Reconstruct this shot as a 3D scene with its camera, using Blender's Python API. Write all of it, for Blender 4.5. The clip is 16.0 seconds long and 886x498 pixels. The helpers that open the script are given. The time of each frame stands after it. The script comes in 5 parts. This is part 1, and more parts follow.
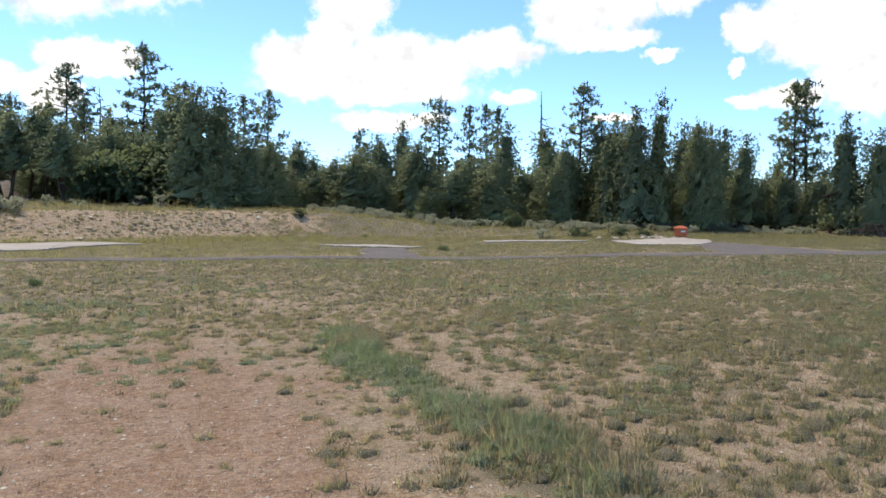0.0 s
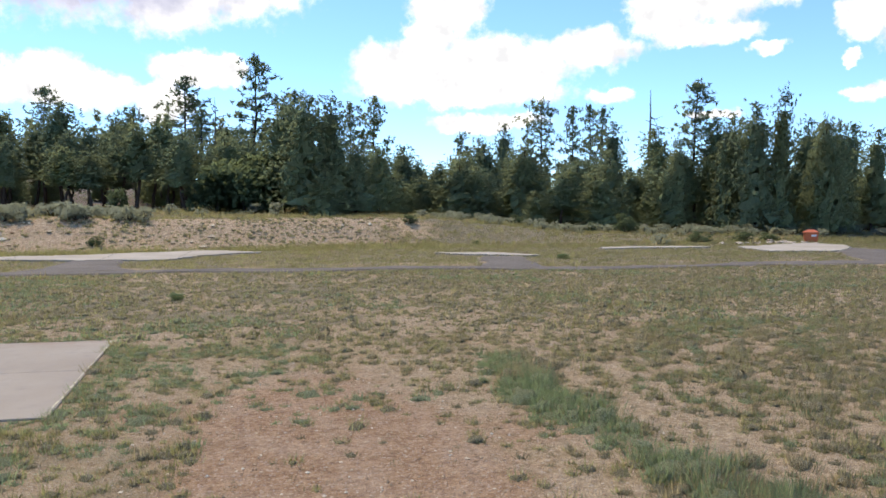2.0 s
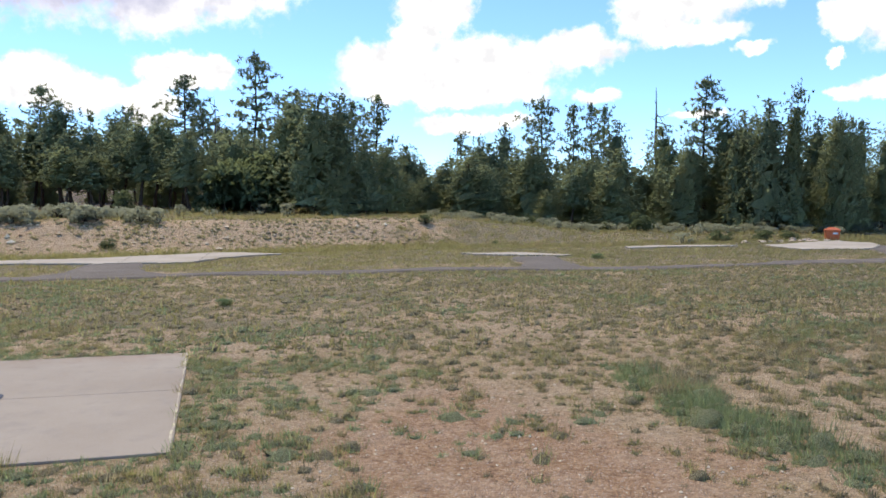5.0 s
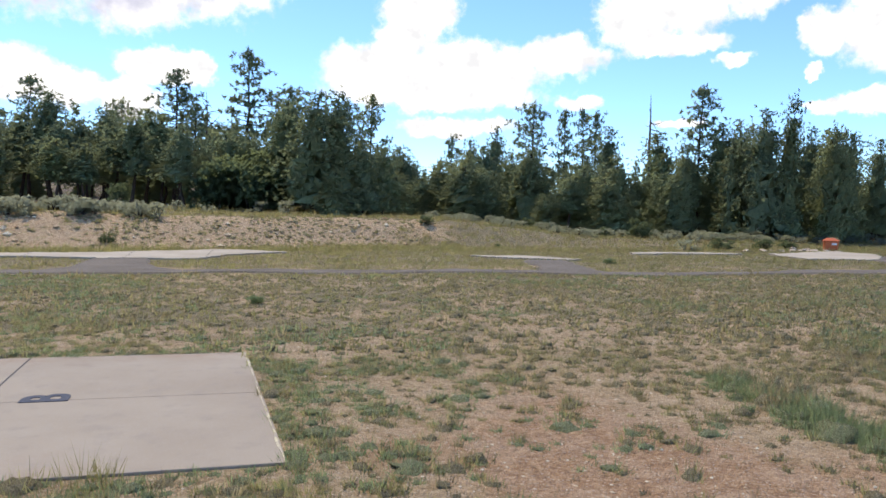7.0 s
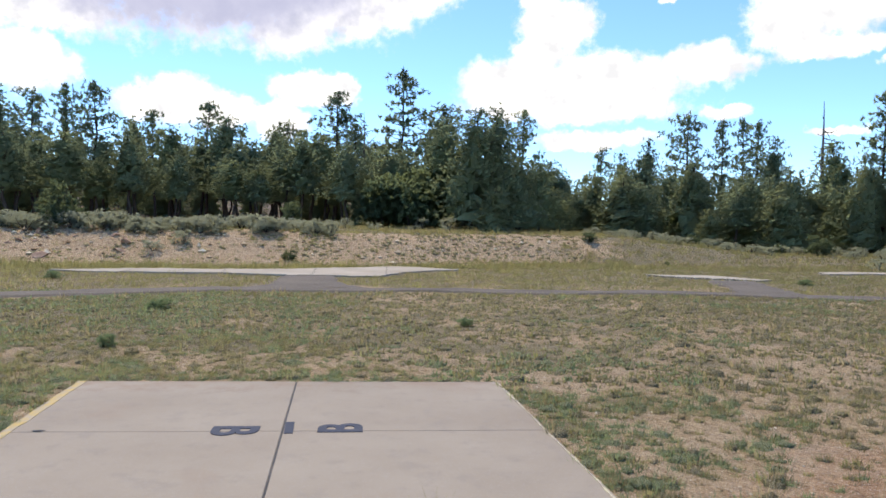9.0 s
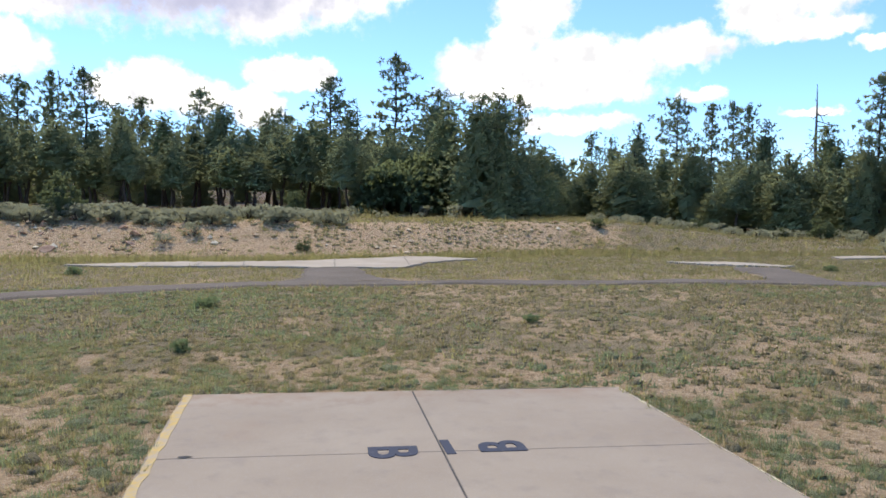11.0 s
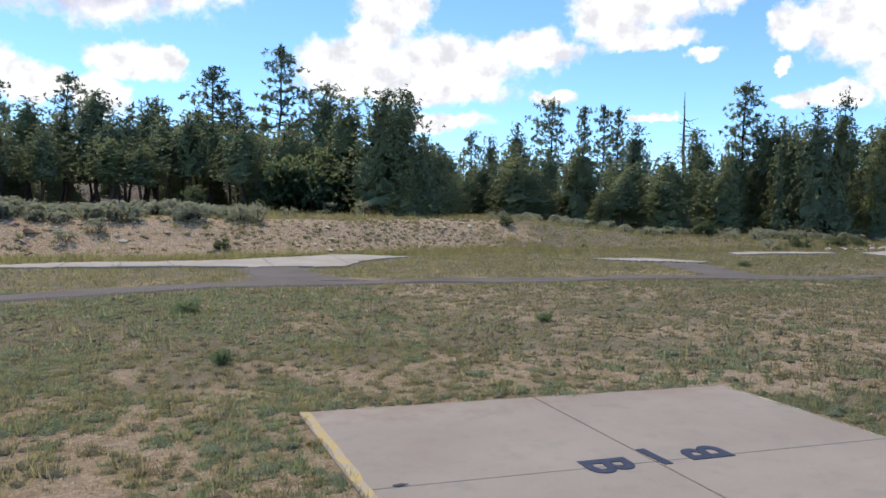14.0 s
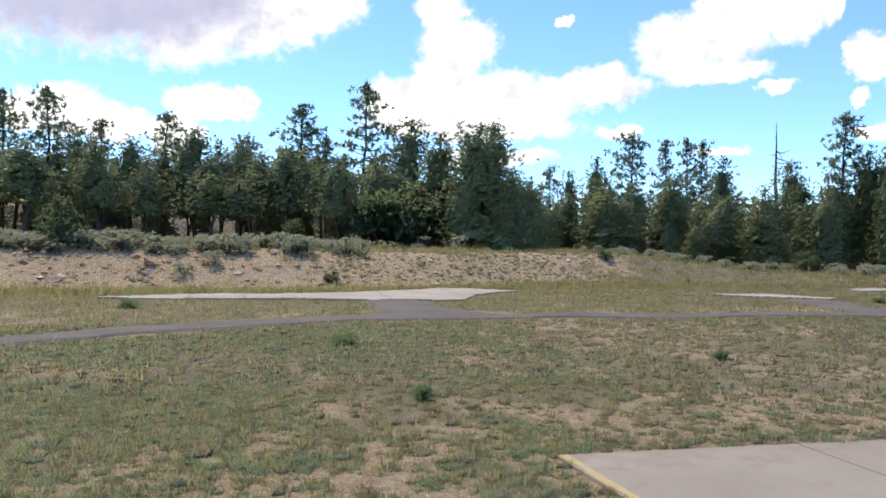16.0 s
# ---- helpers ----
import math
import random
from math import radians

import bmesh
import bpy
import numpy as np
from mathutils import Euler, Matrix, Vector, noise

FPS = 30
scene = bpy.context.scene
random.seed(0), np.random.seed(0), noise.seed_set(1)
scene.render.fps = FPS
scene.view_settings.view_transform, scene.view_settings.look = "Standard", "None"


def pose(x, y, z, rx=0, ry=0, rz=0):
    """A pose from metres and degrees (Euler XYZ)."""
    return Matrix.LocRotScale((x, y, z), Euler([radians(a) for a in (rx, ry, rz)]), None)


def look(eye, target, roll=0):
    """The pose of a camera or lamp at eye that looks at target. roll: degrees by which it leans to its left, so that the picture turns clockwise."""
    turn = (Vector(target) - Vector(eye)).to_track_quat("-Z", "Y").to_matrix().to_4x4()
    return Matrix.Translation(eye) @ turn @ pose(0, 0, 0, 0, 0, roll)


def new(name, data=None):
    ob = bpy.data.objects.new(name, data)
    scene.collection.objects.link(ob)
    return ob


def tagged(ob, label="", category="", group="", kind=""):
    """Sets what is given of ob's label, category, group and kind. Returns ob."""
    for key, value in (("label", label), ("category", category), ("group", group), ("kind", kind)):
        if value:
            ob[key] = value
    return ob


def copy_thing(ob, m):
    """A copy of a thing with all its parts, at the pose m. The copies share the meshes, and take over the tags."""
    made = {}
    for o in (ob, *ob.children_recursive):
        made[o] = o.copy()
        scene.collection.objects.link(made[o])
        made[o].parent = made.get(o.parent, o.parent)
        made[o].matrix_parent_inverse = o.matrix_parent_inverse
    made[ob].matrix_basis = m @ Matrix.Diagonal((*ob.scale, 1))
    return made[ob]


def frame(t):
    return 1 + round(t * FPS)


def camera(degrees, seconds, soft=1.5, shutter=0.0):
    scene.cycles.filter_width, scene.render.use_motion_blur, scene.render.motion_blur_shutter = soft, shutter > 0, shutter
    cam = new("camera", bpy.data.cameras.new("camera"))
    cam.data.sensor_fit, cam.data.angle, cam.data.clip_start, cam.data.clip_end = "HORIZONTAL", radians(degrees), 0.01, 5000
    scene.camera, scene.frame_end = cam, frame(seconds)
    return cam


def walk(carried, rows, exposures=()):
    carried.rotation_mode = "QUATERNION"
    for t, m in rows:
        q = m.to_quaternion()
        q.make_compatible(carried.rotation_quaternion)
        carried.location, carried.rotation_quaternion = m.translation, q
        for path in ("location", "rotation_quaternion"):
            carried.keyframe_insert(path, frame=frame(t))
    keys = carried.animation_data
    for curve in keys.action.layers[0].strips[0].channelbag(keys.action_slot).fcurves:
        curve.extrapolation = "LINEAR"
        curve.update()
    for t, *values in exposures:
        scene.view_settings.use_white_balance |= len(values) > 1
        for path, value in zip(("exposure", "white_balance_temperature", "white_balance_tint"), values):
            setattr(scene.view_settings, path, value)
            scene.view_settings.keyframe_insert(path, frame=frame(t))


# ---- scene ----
EXPOSURES = [(t, e, k, 11.0) for t, e, k in ((0.0, 0.6, 7200.0), (11.4, 0.6, 7200.0), (12.0, 0.48, 7000.0), (12.4, 0.38, 6800.0), (13.0, 0.32, 6800.0), (13.6, 0.33, 6800.0), (14.0, 0.38, 6850.0), (14.4, 0.56, 7100.0), (16.0, 0.6, 7100.0))]
cam = camera(61.4, 16.0, soft=1.6)
PATH = [
    (0, (-0.099, 0.509, 1.342), (0.721, 2.331, 1.242), 0.9),
    (0.5, (-0.179, 0.675, 1.38), (0.593, 2.518, 1.314), 0.4),
    (1, (-0.296, 0.853, 1.419), (0.362, 2.741, 1.376), 1.0),
    (1.5, (-0.391, 1.098, 1.465), (0.184, 3.014, 1.44), 1.6),
    (2, (-0.554, 1.313, 1.503), (0.028, 3.224, 1.405), 0.4),
    (2.5, (-0.69, 1.521, 1.519), (-0.096, 3.428, 1.411), 2.2),
    (3, (-0.819, 1.716, 1.511), (-0.2, 3.611, 1.352), -0.3),
    (3.5, (-0.965, 1.885, 1.519), (-0.337, 3.778, 1.381), -0.7),
    (4, (-1.133, 2.083, 1.499), (-0.505, 3.978, 1.373), -0.1),
    (4.5, (-1.301, 2.247, 1.47), (-0.71, 4.155, 1.37), 0.5),
    (4.7, (-1.381, 2.337, 1.463), (-0.781, 4.243, 1.368), 0.3),
    (6.8, (-2.149, 3.037, 1.353), (-1.493, 4.924, 1.253), 0.4),
    (7, (-2.238, 3.092, 1.376), (-1.575, 4.977, 1.289), 1.4),
    (7.5, (-2.471, 3.196, 1.399), (-1.853, 5.097, 1.336), 1.3),
    (8, (-2.72, 3.345, 1.423), (-2.186, 5.271, 1.352), 0.9),
    (8.5, (-2.958, 3.464, 1.446), (-2.545, 5.42, 1.387), 1.8),
    (9, (-3.228, 3.637, 1.456), (-2.918, 5.612, 1.399), 1.3),
    (9.2, (-3.34, 3.714, 1.462), (-3.049, 5.692, 1.398), 0.5),
    (11.3, (-4.554, 4.259, 1.578), (-4.16, 6.218, 1.482), 1.2),
    (11.5, (-4.683, 4.316, 1.585), (-4.239, 6.265, 1.506), 2.1),
    (12, (-4.999, 4.457, 1.59), (-4.491, 6.39, 1.667), 0.0),
    (12.5, (-5.299, 4.67, 1.581), (-4.75, 6.592, 1.666), 1.2),
    (13, (-5.647, 4.877, 1.57), (-5.049, 6.785, 1.596), 0.5),
    (13.5, (-5.961, 5.01, 1.55), (-5.247, 6.878, 1.575), 2.6),
    (14, (-6.319, 5.106, 1.532), (-5.595, 6.968, 1.433), 1.0),
    (14.5, (-6.631, 5.277, 1.514), (-5.918, 7.141, 1.381), 2.2),
    (15, (-6.934, 5.494, 1.462), (-6.31, 7.393, 1.398), -0.4),
    (15.5, (-7.205, 5.67, 1.469), (-6.613, 7.58, 1.428), 0.5),
    (16, (-7.503, 5.89, 1.447), (-6.942, 7.809, 1.439), 1.1),
]
walk(cam, [(t, look(eye, target, roll)) for t, eye, target, roll in PATH],
     exposures=EXPOSURES)

# ---- world, sun ----
SUN_EL, SUN_AZ = 62.0, -25.0          # degrees; azimuth from +y towards +x

sun_data = bpy.data.lights.new("sun", "SUN")
sun_data.energy, sun_data.angle, sun_data.color = 2.15, radians(2.0), (1.0, 0.93, 0.78)
sun = new("sun", sun_data)
sd = Vector((math.sin(radians(SUN_AZ)) * math.cos(radians(SUN_EL)), math.cos(radians(SUN_AZ)) * math.cos(radians(SUN_EL)), math.sin(radians(SUN_EL))))
sun.matrix_world = look(sd * 300, (0, 0, 0))


class Nodes:
    """Short ways to add and link shader nodes."""

    def __init__(self, tree):
        self.t = tree
        tree.nodes.clear()

    def add(self, kind, _ins=(), **attrs):
        n = self.t.nodes.new(kind)
        if "operation" in attrs:
            n.operation = attrs["operation"]
        if "data_type" in attrs:
            n.data_type, n.blend_type = attrs["data_type"], attrs["blend_type"]
        if "interpolation_type" in attrs:
            n.interpolation_type = attrs["interpolation_type"]
        if "layer_name" in attrs:
            n.layer_name = attrs["layer_name"]
        for k, v in dict(_ins).items():
            if isinstance(v, bpy.types.NodeSocket):
                self.t.links.new(v, n.inputs[k])
            else:
                n.inputs[k].default_value = v
        return n

    def math(self, op, a, b=0.0, c=0.0):
        return self.add("ShaderNodeMath", {0: a, 1: b, 2: c}, operation=op).outputs[0]

    def vec(self, op, a, b=(0, 0, 0), c=(0, 0, 0)):
        n = self.add("ShaderNodeVectorMath", {0: a, 1: b}, operation=op)
        if op == "MULTIPLY_ADD":
            n.inputs[2].default_value = c
        return n.outputs["Value"] if op == "LENGTH" else n.outputs["Vector"]

    def noise(self, vector, scale, detail=4.0, rough=0.55):
        return self.add("ShaderNodeTexNoise", {"Vector": vector, "Scale": scale, "Detail": detail, "Roughness": rough})

    def ramp(self, fac, stops):
        n = self.add("ShaderNodeValToRGB", {"Fac": fac})
        el = n.color_ramp.elements
        while len(el) < len(stops):
            el.new(0.5)
        for e, (p, c) in zip(el, stops):
            e.position, e.color = p, (c if len(c) == 4 else (*c, 1))
        return n.outputs["Color"]

    def mix(self, fac, a, b, blend="MIX"):
        n = self.add("ShaderNodeMix", data_type="RGBA", blend_type=blend)
        for key, v in ((0, fac), (6, a), (7, b)):
            if isinstance(v, bpy.types.NodeSocket):
                self.t.links.new(v, n.inputs[key])
            else:
                n.inputs[key].default_value = v if key == 0 or len(v) == 4 else (*v, 1)
        return n.outputs[2]

    def step(self, v, lo, hi):
        return self.add("ShaderNodeMapRange", {"Value": v, "From Min": lo, "From Max": hi}, interpolation_type="SMOOTHSTEP").outputs[0]


# Cumulus banks: azimuth, elevation and half sizes in degrees.
CLOUD_GREY = [(-10.2, 18.5, 15, 5.5), (1.0, 17.3, 6.6, 3.3), (-2.9, 14.1, 3, 1.6), (7.3, 18.1, 2.6, 1.8), (-20, 14.0, 5, 1.6)]
CLOUD_LEFT = [(-10.9, 8.8, 3.0, 1.7), (-7.5, 8.4, 2.7, 1.4), (-3.5, 7.7, 2.0, 1.6), (-12.9, 8.4, 2.4, 1.3), (-1.8, 10.2, 2.5, 1.2),
              (0.8, 10.1, 1.3, 1.1), (-20.9, 10.5, 3.4, 2.1)]
CLOUD_MID = [(16.1, 17.3, 1.9, 1.7), (17.2, 15.1, 3.1, 2.0), (15.9, 13.2, 2.2, 1.3), (13.8, 10.6, 4.0, 2.1), (21.0, 10.9, 6.4, 2.2),
             (28.2, 12.1, 3.5, 1.4), (18.4, 9.2, 8.2, 1.2), (29.2, 8.9, 1.6, 0.55), (20.2, 6.9, 4.3, 0.75)]
CLOUD_RIGHT = [(33.5, 14.5, 3.0, 2.3), (37.0, 15.8, 3.2, 2.5), (41.1, 17.3, 2.7, 2.7), (43.3, 16.7, 1.0, 1.6), (35.7, 12.8, 3.8, 0.8),
               (40.2, 11.6, 1.4, 0.55), (46.0, 12.9, 1.4, 1.8), (36.3, 7.3, 2.1, 0.35), (46.3, 8.1, 1.4, 0.5), (11.6, 19.6, 1.0, 0.4),
               (25.2, 16.9, 0.7, 0.3), (45.4, 10.3, 0.6, 0.4)]
CLOUD_FAR = [(50.5, 13.0, 4.2, 2.8), (53.2, 9.9, 3.2, 2.9), (48.7, 8.3, 2.3, 0.8), (64, 12, 7, 4), (-34, 14, 7, 4), (-48, 9, 6, 3),
             (82, 16, 8, 5), (110, 14, 10, 5), (150, 20, 12, 6), (190, 16, 10, 5), (-80, 18, 10, 6), (-120, 15, 9, 5), (20, 38, 12, 6), (-30, 45, 12, 7), (70, 42, 12, 6)]

world = bpy.data.worlds.new("sky")
scene.world = world
world.use_nodes = True
N = Nodes(world.node_tree)
sky = N.add("ShaderNodeTexSky")
sky.sky_type, sky.sun_disc = "NISHITA", False
sky.sun_elevation, sky.sun_rotation = radians(SUN_EL), radians(SUN_AZ % 360)
sky.altitude, sky.air_density, sky.dust_density, sky.ozone_density = 2000.0, 1.0, 0.08, 1.0
xyz = N.add("ShaderNodeSeparateXYZ", {0: N.add("ShaderNodeTexCoord").outputs["Generated"]}).outputs
az = N.math("MULTIPLY", N.math("ARCTAN2", xyz[0], xyz[1]), 57.29578)
el = N.math("MULTIPLY", N.math("ARCSINE", xyz[2]), 57.29578)
flat = N.add("ShaderNodeCombineXYZ", {0: az, 1: el}).outputs[0]
big = N.noise(flat, 0.32, 5.0, 0.62)
warp = N.vec("MULTIPLY", N.vec("SUBTRACT", big.outputs["Color"], (0.5, 0.5, 0.5)), (3.4, 2.6, 0))
place = N.vec("ADD", flat, warp)


def cloud_field(blobs):
    field = None
    melt = 0.7 if blobs is CLOUD_GREY else 0.25
    for a, e, ra, re in blobs:
        d = N.vec("LENGTH", N.vec("MULTIPLY_ADD", place, (1 / ra, 1 / re, 0), (-a / ra, -e / re, 0)))
        field = d if field is None else N.math("SMOOTH_MIN", field, d, melt)
    return field


grey_field = cloud_field(CLOUD_GREY)
field = grey_field
for some in (CLOUD_LEFT, CLOUD_MID, CLOUD_RIGHT, CLOUD_FAR):
    field = N.math("MINIMUM", field, cloud_field(some))
fine = N.noise(flat, 0.9, 7.0, 0.62).outputs["Fac"]
edge = N.math("ADD", field, N.math("MULTIPLY", N.math("SUBTRACT", fine, 0.5), 0.85))
cover = N.math("SUBTRACT", 1.0, N.step(edge, 0.72, 1.2))
grey_core = N.vec("LENGTH", N.vec("MULTIPLY_ADD", place, (1 / 20, 1 / 6.6, 0), (11.0 / 20, -18.2 / 6.6, 0)))
thick = N.math("SUBTRACT", 1.0, N.step(N.math("ADD", grey_core, N.math("MULTIPLY", N.math("SUBTRACT", fine, 0.5), 0.2)), 0.5, 1.0))
body = N.step(N.noise(flat, 0.55, 4.0).outputs["Fac"], 0.35, 0.7)
white = N.mix(N.math("MULTIPLY", body, 0.8), (6.3, 6.5, 6.9), (3.3, 3.55, 4.0))
shade = N.mix(N.math("MULTIPLY", thick, 0.9), white, (2.3, 2.5, 3.7))
skyc = N.mix(1.0, sky.outputs[0], (0.70, 0.99, 1.33), "MULTIPLY")
out = N.add("ShaderNodeBackground", {"Color": N.mix(cover, skyc, shade), "Strength": 0.15})
N.add("ShaderNodeOutputWorld", {"Surface": out.outputs[0]})


# ---- noise on the plan ----
def value_noise(x, y, seed=0):
    """Smooth noise from 0 to 1 on arrays of places."""
    xi, yi = np.floor(x).astype(np.int64), np.floor(y).astype(np.int64)
    u, v = x - xi, y - yi
    u, v = u * u * (3 - 2 * u), v * v * (3 - 2 * v)

    def corner(a, b):
        n = (a * 374761393 + b * 668265263 + seed * 974634281) & 0x7FFFFFFF
        n = ((n ^ (n >> 13)) * 1274126177) & 0x7FFFFFFF
        return ((n ^ (n >> 16)) & 0xFFFF) / 65535.0

    top = corner(xi, yi) * (1 - u) + corner(xi + 1, yi) * u
    low = corner(xi, yi + 1) * (1 - u) + corner(xi + 1, yi + 1) * u
    return top * (1 - v) + low * v


def fbm(x, y, scale, seed=0, octaves=4):
    total, weight = 0.0, 0.0
    for k in range(octaves):
        total = total + value_noise(x * scale * 2**k + 17.3 * k, y * scale * 2**k - 9.1 * k, seed + k) * 0.5**k
        weight += 0.5**k
    return total / weight


def ease(v, lo, hi):
    v = np.clip((v - lo) / (hi - lo), 0, 1)
    return v * v * (3 - 2 * v)


# ---- lie of the land ----
def bank_toe(x):
    return 28.6 + 0.10 * np.clip(x, -30, 12) + 0.9 * np.sin(x * 0.23) + 1.2 * ease(x, -2, 7)


def land(x, y):
    """Height of the ground: flat field, the cut bank, the rising floor of the woods."""
    x, y = np.asarray(x, float), np.asarray(y, float)
    toe = bank_toe(x)
    left = 1 - ease(x, 5, 24)
    field = 0.12 * ease(y, 11, 23) + 0.12 * ease(x, 10, 24) * ease(y, 12, 24)
    bank = (0.16 + 0.92 * left) * ease(y, toe, toe + 3.6 + 4 * (1 - left))
    floor_ = (0.25 + 0.25 * left) * ease(y, 33, 52) + (0.8 + 2.4 * left) * ease(y, 58, 88)
    far = 26 * ease(y, 150, 900)
    rough = (fbm(x, y, 0.35, 5) - 0.5) * (0.10 + 0.22 * ease(y, toe, toe + 2) * (y < 60))
    fine_ = (fbm(x, y, 1.9, 9, 4) - 0.5) * 0.03 + (fbm(x, y, 1.1, 19, 3) - 0.5) * 0.07 * ease(y, toe, toe + 1) * (y < 40)
    pad = ease(np.maximum(np.abs(x + 3.465) - 1.82, np.abs(y - 8.77) - 1.68), -0.1, 0.7)
    ring = 0.038 * (1 - ease(np.maximum(np.abs(x + 3.465) - 1.82, np.abs(y - 8.77) - 1.68), 0.1, 1.2))
    return ring + field + bank + floor_ + far + (rough + fine_) * pad * (0.25 + 0.75 * ease(y, 3, 14))


def ground_at(x, y):
    return float(land(np.array([x]), np.array([y]))[0])


def path_middle(x):
    """y of the asphalt path's middle line at x."""
    return 19.30 - 0.085 * np.clip(-4.0 - x, 0, None) ** 1.75 - 0.5 * ease(x, 3, 9) - 0.9 * ease(x, 13, 24) - 0.1 * ease(x, -1, 3)


def inside(x, y, corners):
    """Whether places lie in a polygon."""
    res = np.zeros(np.shape(x), bool)
    for (ax, ay), (bx, by) in zip(corners, corners[1:] + corners[:1]):
        cross = ((ay > y) != (by > y)) & (x < (bx - ax) * (y - ay) / (by - ay + 1e-12) + ax)
        res ^= cross
    return res


PAD_LEFT = [(-10.6, 24.1), (-9.0, 23.45), (-5.3, 23.35), (-1.75, 23.25), (-1.0, 24.9), (1.0, 26.7), (-0.2, 27.6), (-1.1, 28.0), (-2.1, 27.0), (-5.3, 25.5), (-9.2, 24.7)]
PAD_MID = [(6.2, 25.0), (7.4, 23.9), (8.8, 22.75), (9.45, 23.2), (9.0, 24.7), (8.0, 25.1)]
PAD_RIGHT = [(18.2, 23.2), (18.4, 24.8), (19.0, 26.0), (21.8, 27.0), (24.2, 27.6), (24.4, 26.2), (23.0, 24.2), (20.6, 22.4)]
STRIP = [(13.0, 26.0), (13.6, 27.2), (15.5, 27.9), (17.0, 27.2), (18.2, 26.2), (17.4, 25.6), (15.6, 26.2), (14.0, 26.1)]
SPUR_LEFT = [(-5.3, 19.6), (-4.6, 20.6), (-4.45, 23.45), (-2.85, 23.45), (-2.7, 20.6), (-1.8, 19.6)]
SPUR_MID = [(5.75, 18.9), (6.4, 20.7), (7.0, 22.9), (8.75, 22.75), (8.15, 20.4), (7.75, 18.7)]
SPUR_RIGHT = [(17.6, 18.6), (19.3, 21.2), (20.7, 23.0), (23.5, 24.8), (23.2, 21.2), (24.0, 18.2)]


# ---- materials ----
def material(name, rough=0.85, metal=0.0):
    m = bpy.data.materials.new(name)
    m.use_nodes = True
    n = Nodes(m.node_tree)
    n.bsdf = n.add("ShaderNodeBsdfPrincipled", {"Roughness": rough, "Metallic": metal})
    n.add("ShaderNodeOutputMaterial", {"Surface": n.bsdf.outputs[0]})
    n.pos = n.add("ShaderNodeNewGeometry").outputs["Position"]
    n.isle = n.add("ShaderNodeNewGeometry").outputs["Random Per Island"]
    n.obj = n.add("ShaderNodeTexCoord").outputs["Object"]
    return m, n


def finish(n, color, bump=None, strength=0.4, distance=0.02):
    n.t.links.new(color, n.bsdf.inputs["Base Color"])
    if bump is not None:
        b = n.add("ShaderNodeBump", {"Height": bump, "Strength": strength, "Distance": distance})
        n.t.links.new(b.outputs[0], n.bsdf.inputs["Normal"])


# ground: masks for gravel, pale soil and grass ride on the mesh, grain comes from noise
M_GROUND, n = material("dry_meadow_soil", 0.95)
vc = n.add("ShaderNodeVertexColor", layer_name="cover")
mask = n.add("ShaderNodeSeparateColor", {0: vc.outputs[0]}).outputs
g1, g2, g3, g4 = (n.noise(n.pos, s, d, 0.65).outputs["Fac"] for s, d in ((1.3, 5.0), (9.0, 6.0), (55.0, 4.0), (24.0, 4.0)))
speck = n.math("ADD", n.math("MULTIPLY", g2, 0.4), n.math("MULTIPLY", g4, 0.6))
grit = n.add("ShaderNodeTexVoronoi", {"Vector": n.pos, "Scale": 90.0})
chip = n.add("ShaderNodeSeparateColor", {0: grit.outputs["Color"]}).outputs
soil = n.ramp(speck, [(0.34, (0.24, 0.155, 0.076)), (0.48, (0.41, 0.275, 0.138)), (0.64, (0.60, 0.435, 0.25))])
red = n.ramp(speck, [(0.34, (0.20, 0.108, 0.054)), (0.48, (0.385, 0.214, 0.104)), (0.64, (0.57, 0.365, 0.20))])
pale = n.ramp(speck, [(0.36, (0.29, 0.17, 0.088)), (0.5, (0.57, 0.38, 0.215)), (0.64, (0.76, 0.58, 0.375))])
turf = n.ramp(g1, [(0.3, (0.15, 0.135, 0.062)), (0.5, (0.215, 0.18, 0.088)), (0.7, (0.29, 0.235, 0.122))])
turf = n.mix(n.step(g3, 0.35, 0.65), n.mix(0.35, turf, (0.10, 0.08, 0.045)), turf)
col = n.mix(n.step(n.math("ADD", mask[0], n.math("MULTIPLY", n.math("SUBTRACT", g2, 0.5), 0.9)), 0.3, 0.7), soil, red)
wash = n.step(n.noise(n.pos, 2.6, 4.0, 0.6).outputs["Fac"], 0.4, 0.62)
col = n.mix(n.math("MULTIPLY", wash, 0.35), col, n.mix(0.5, col, (0.70, 0.52, 0.36)))
col = n.mix(n.step(vc.outputs["Alpha"], 0.2, 0.8), col, pale)
col = n.mix(n.math("MULTIPLY", n.step(chip[0], 0.86, 0.99), 0.7), col, n.mix(0.6, col, (0.74, 0.62, 0.5)))
col = n.mix(n.math("MULTIPLY", n.step(chip[1], 0.7, 0.95), 0.3), col, n.mix(0.5, col, (0.14, 0.085, 0.055)))
sward = n.step(n.math("ADD", mask[1], n.math("MULTIPLY", n.math("SUBTRACT", n.math("ADD", g2, n.math("MULTIPLY", g4, 0.5)), 0.75), 1.1)), 0.5, 1.0)
col = n.mix(n.math("MULTIPLY", sward, 0.8), col, turf)
col = n.mix(n.step(n.math("ADD", mask[2], n.math("MULTIPLY", n.math("SUBTRACT", g2, 0.5), 0.6)), 0.4, 0.7), col,
            n.ramp(g2, [(0.3, (0.12, 0.085, 0.056)), (0.7, (0.27, 0.20, 0.14))]))
finish(n, col, n.math("ADD", n.math("ADD", g2, n.math("MULTIPLY", g3, 0.6)), n.math("MULTIPLY", grit.outputs["Distance"], -0.7)), 0.9, 0.03)

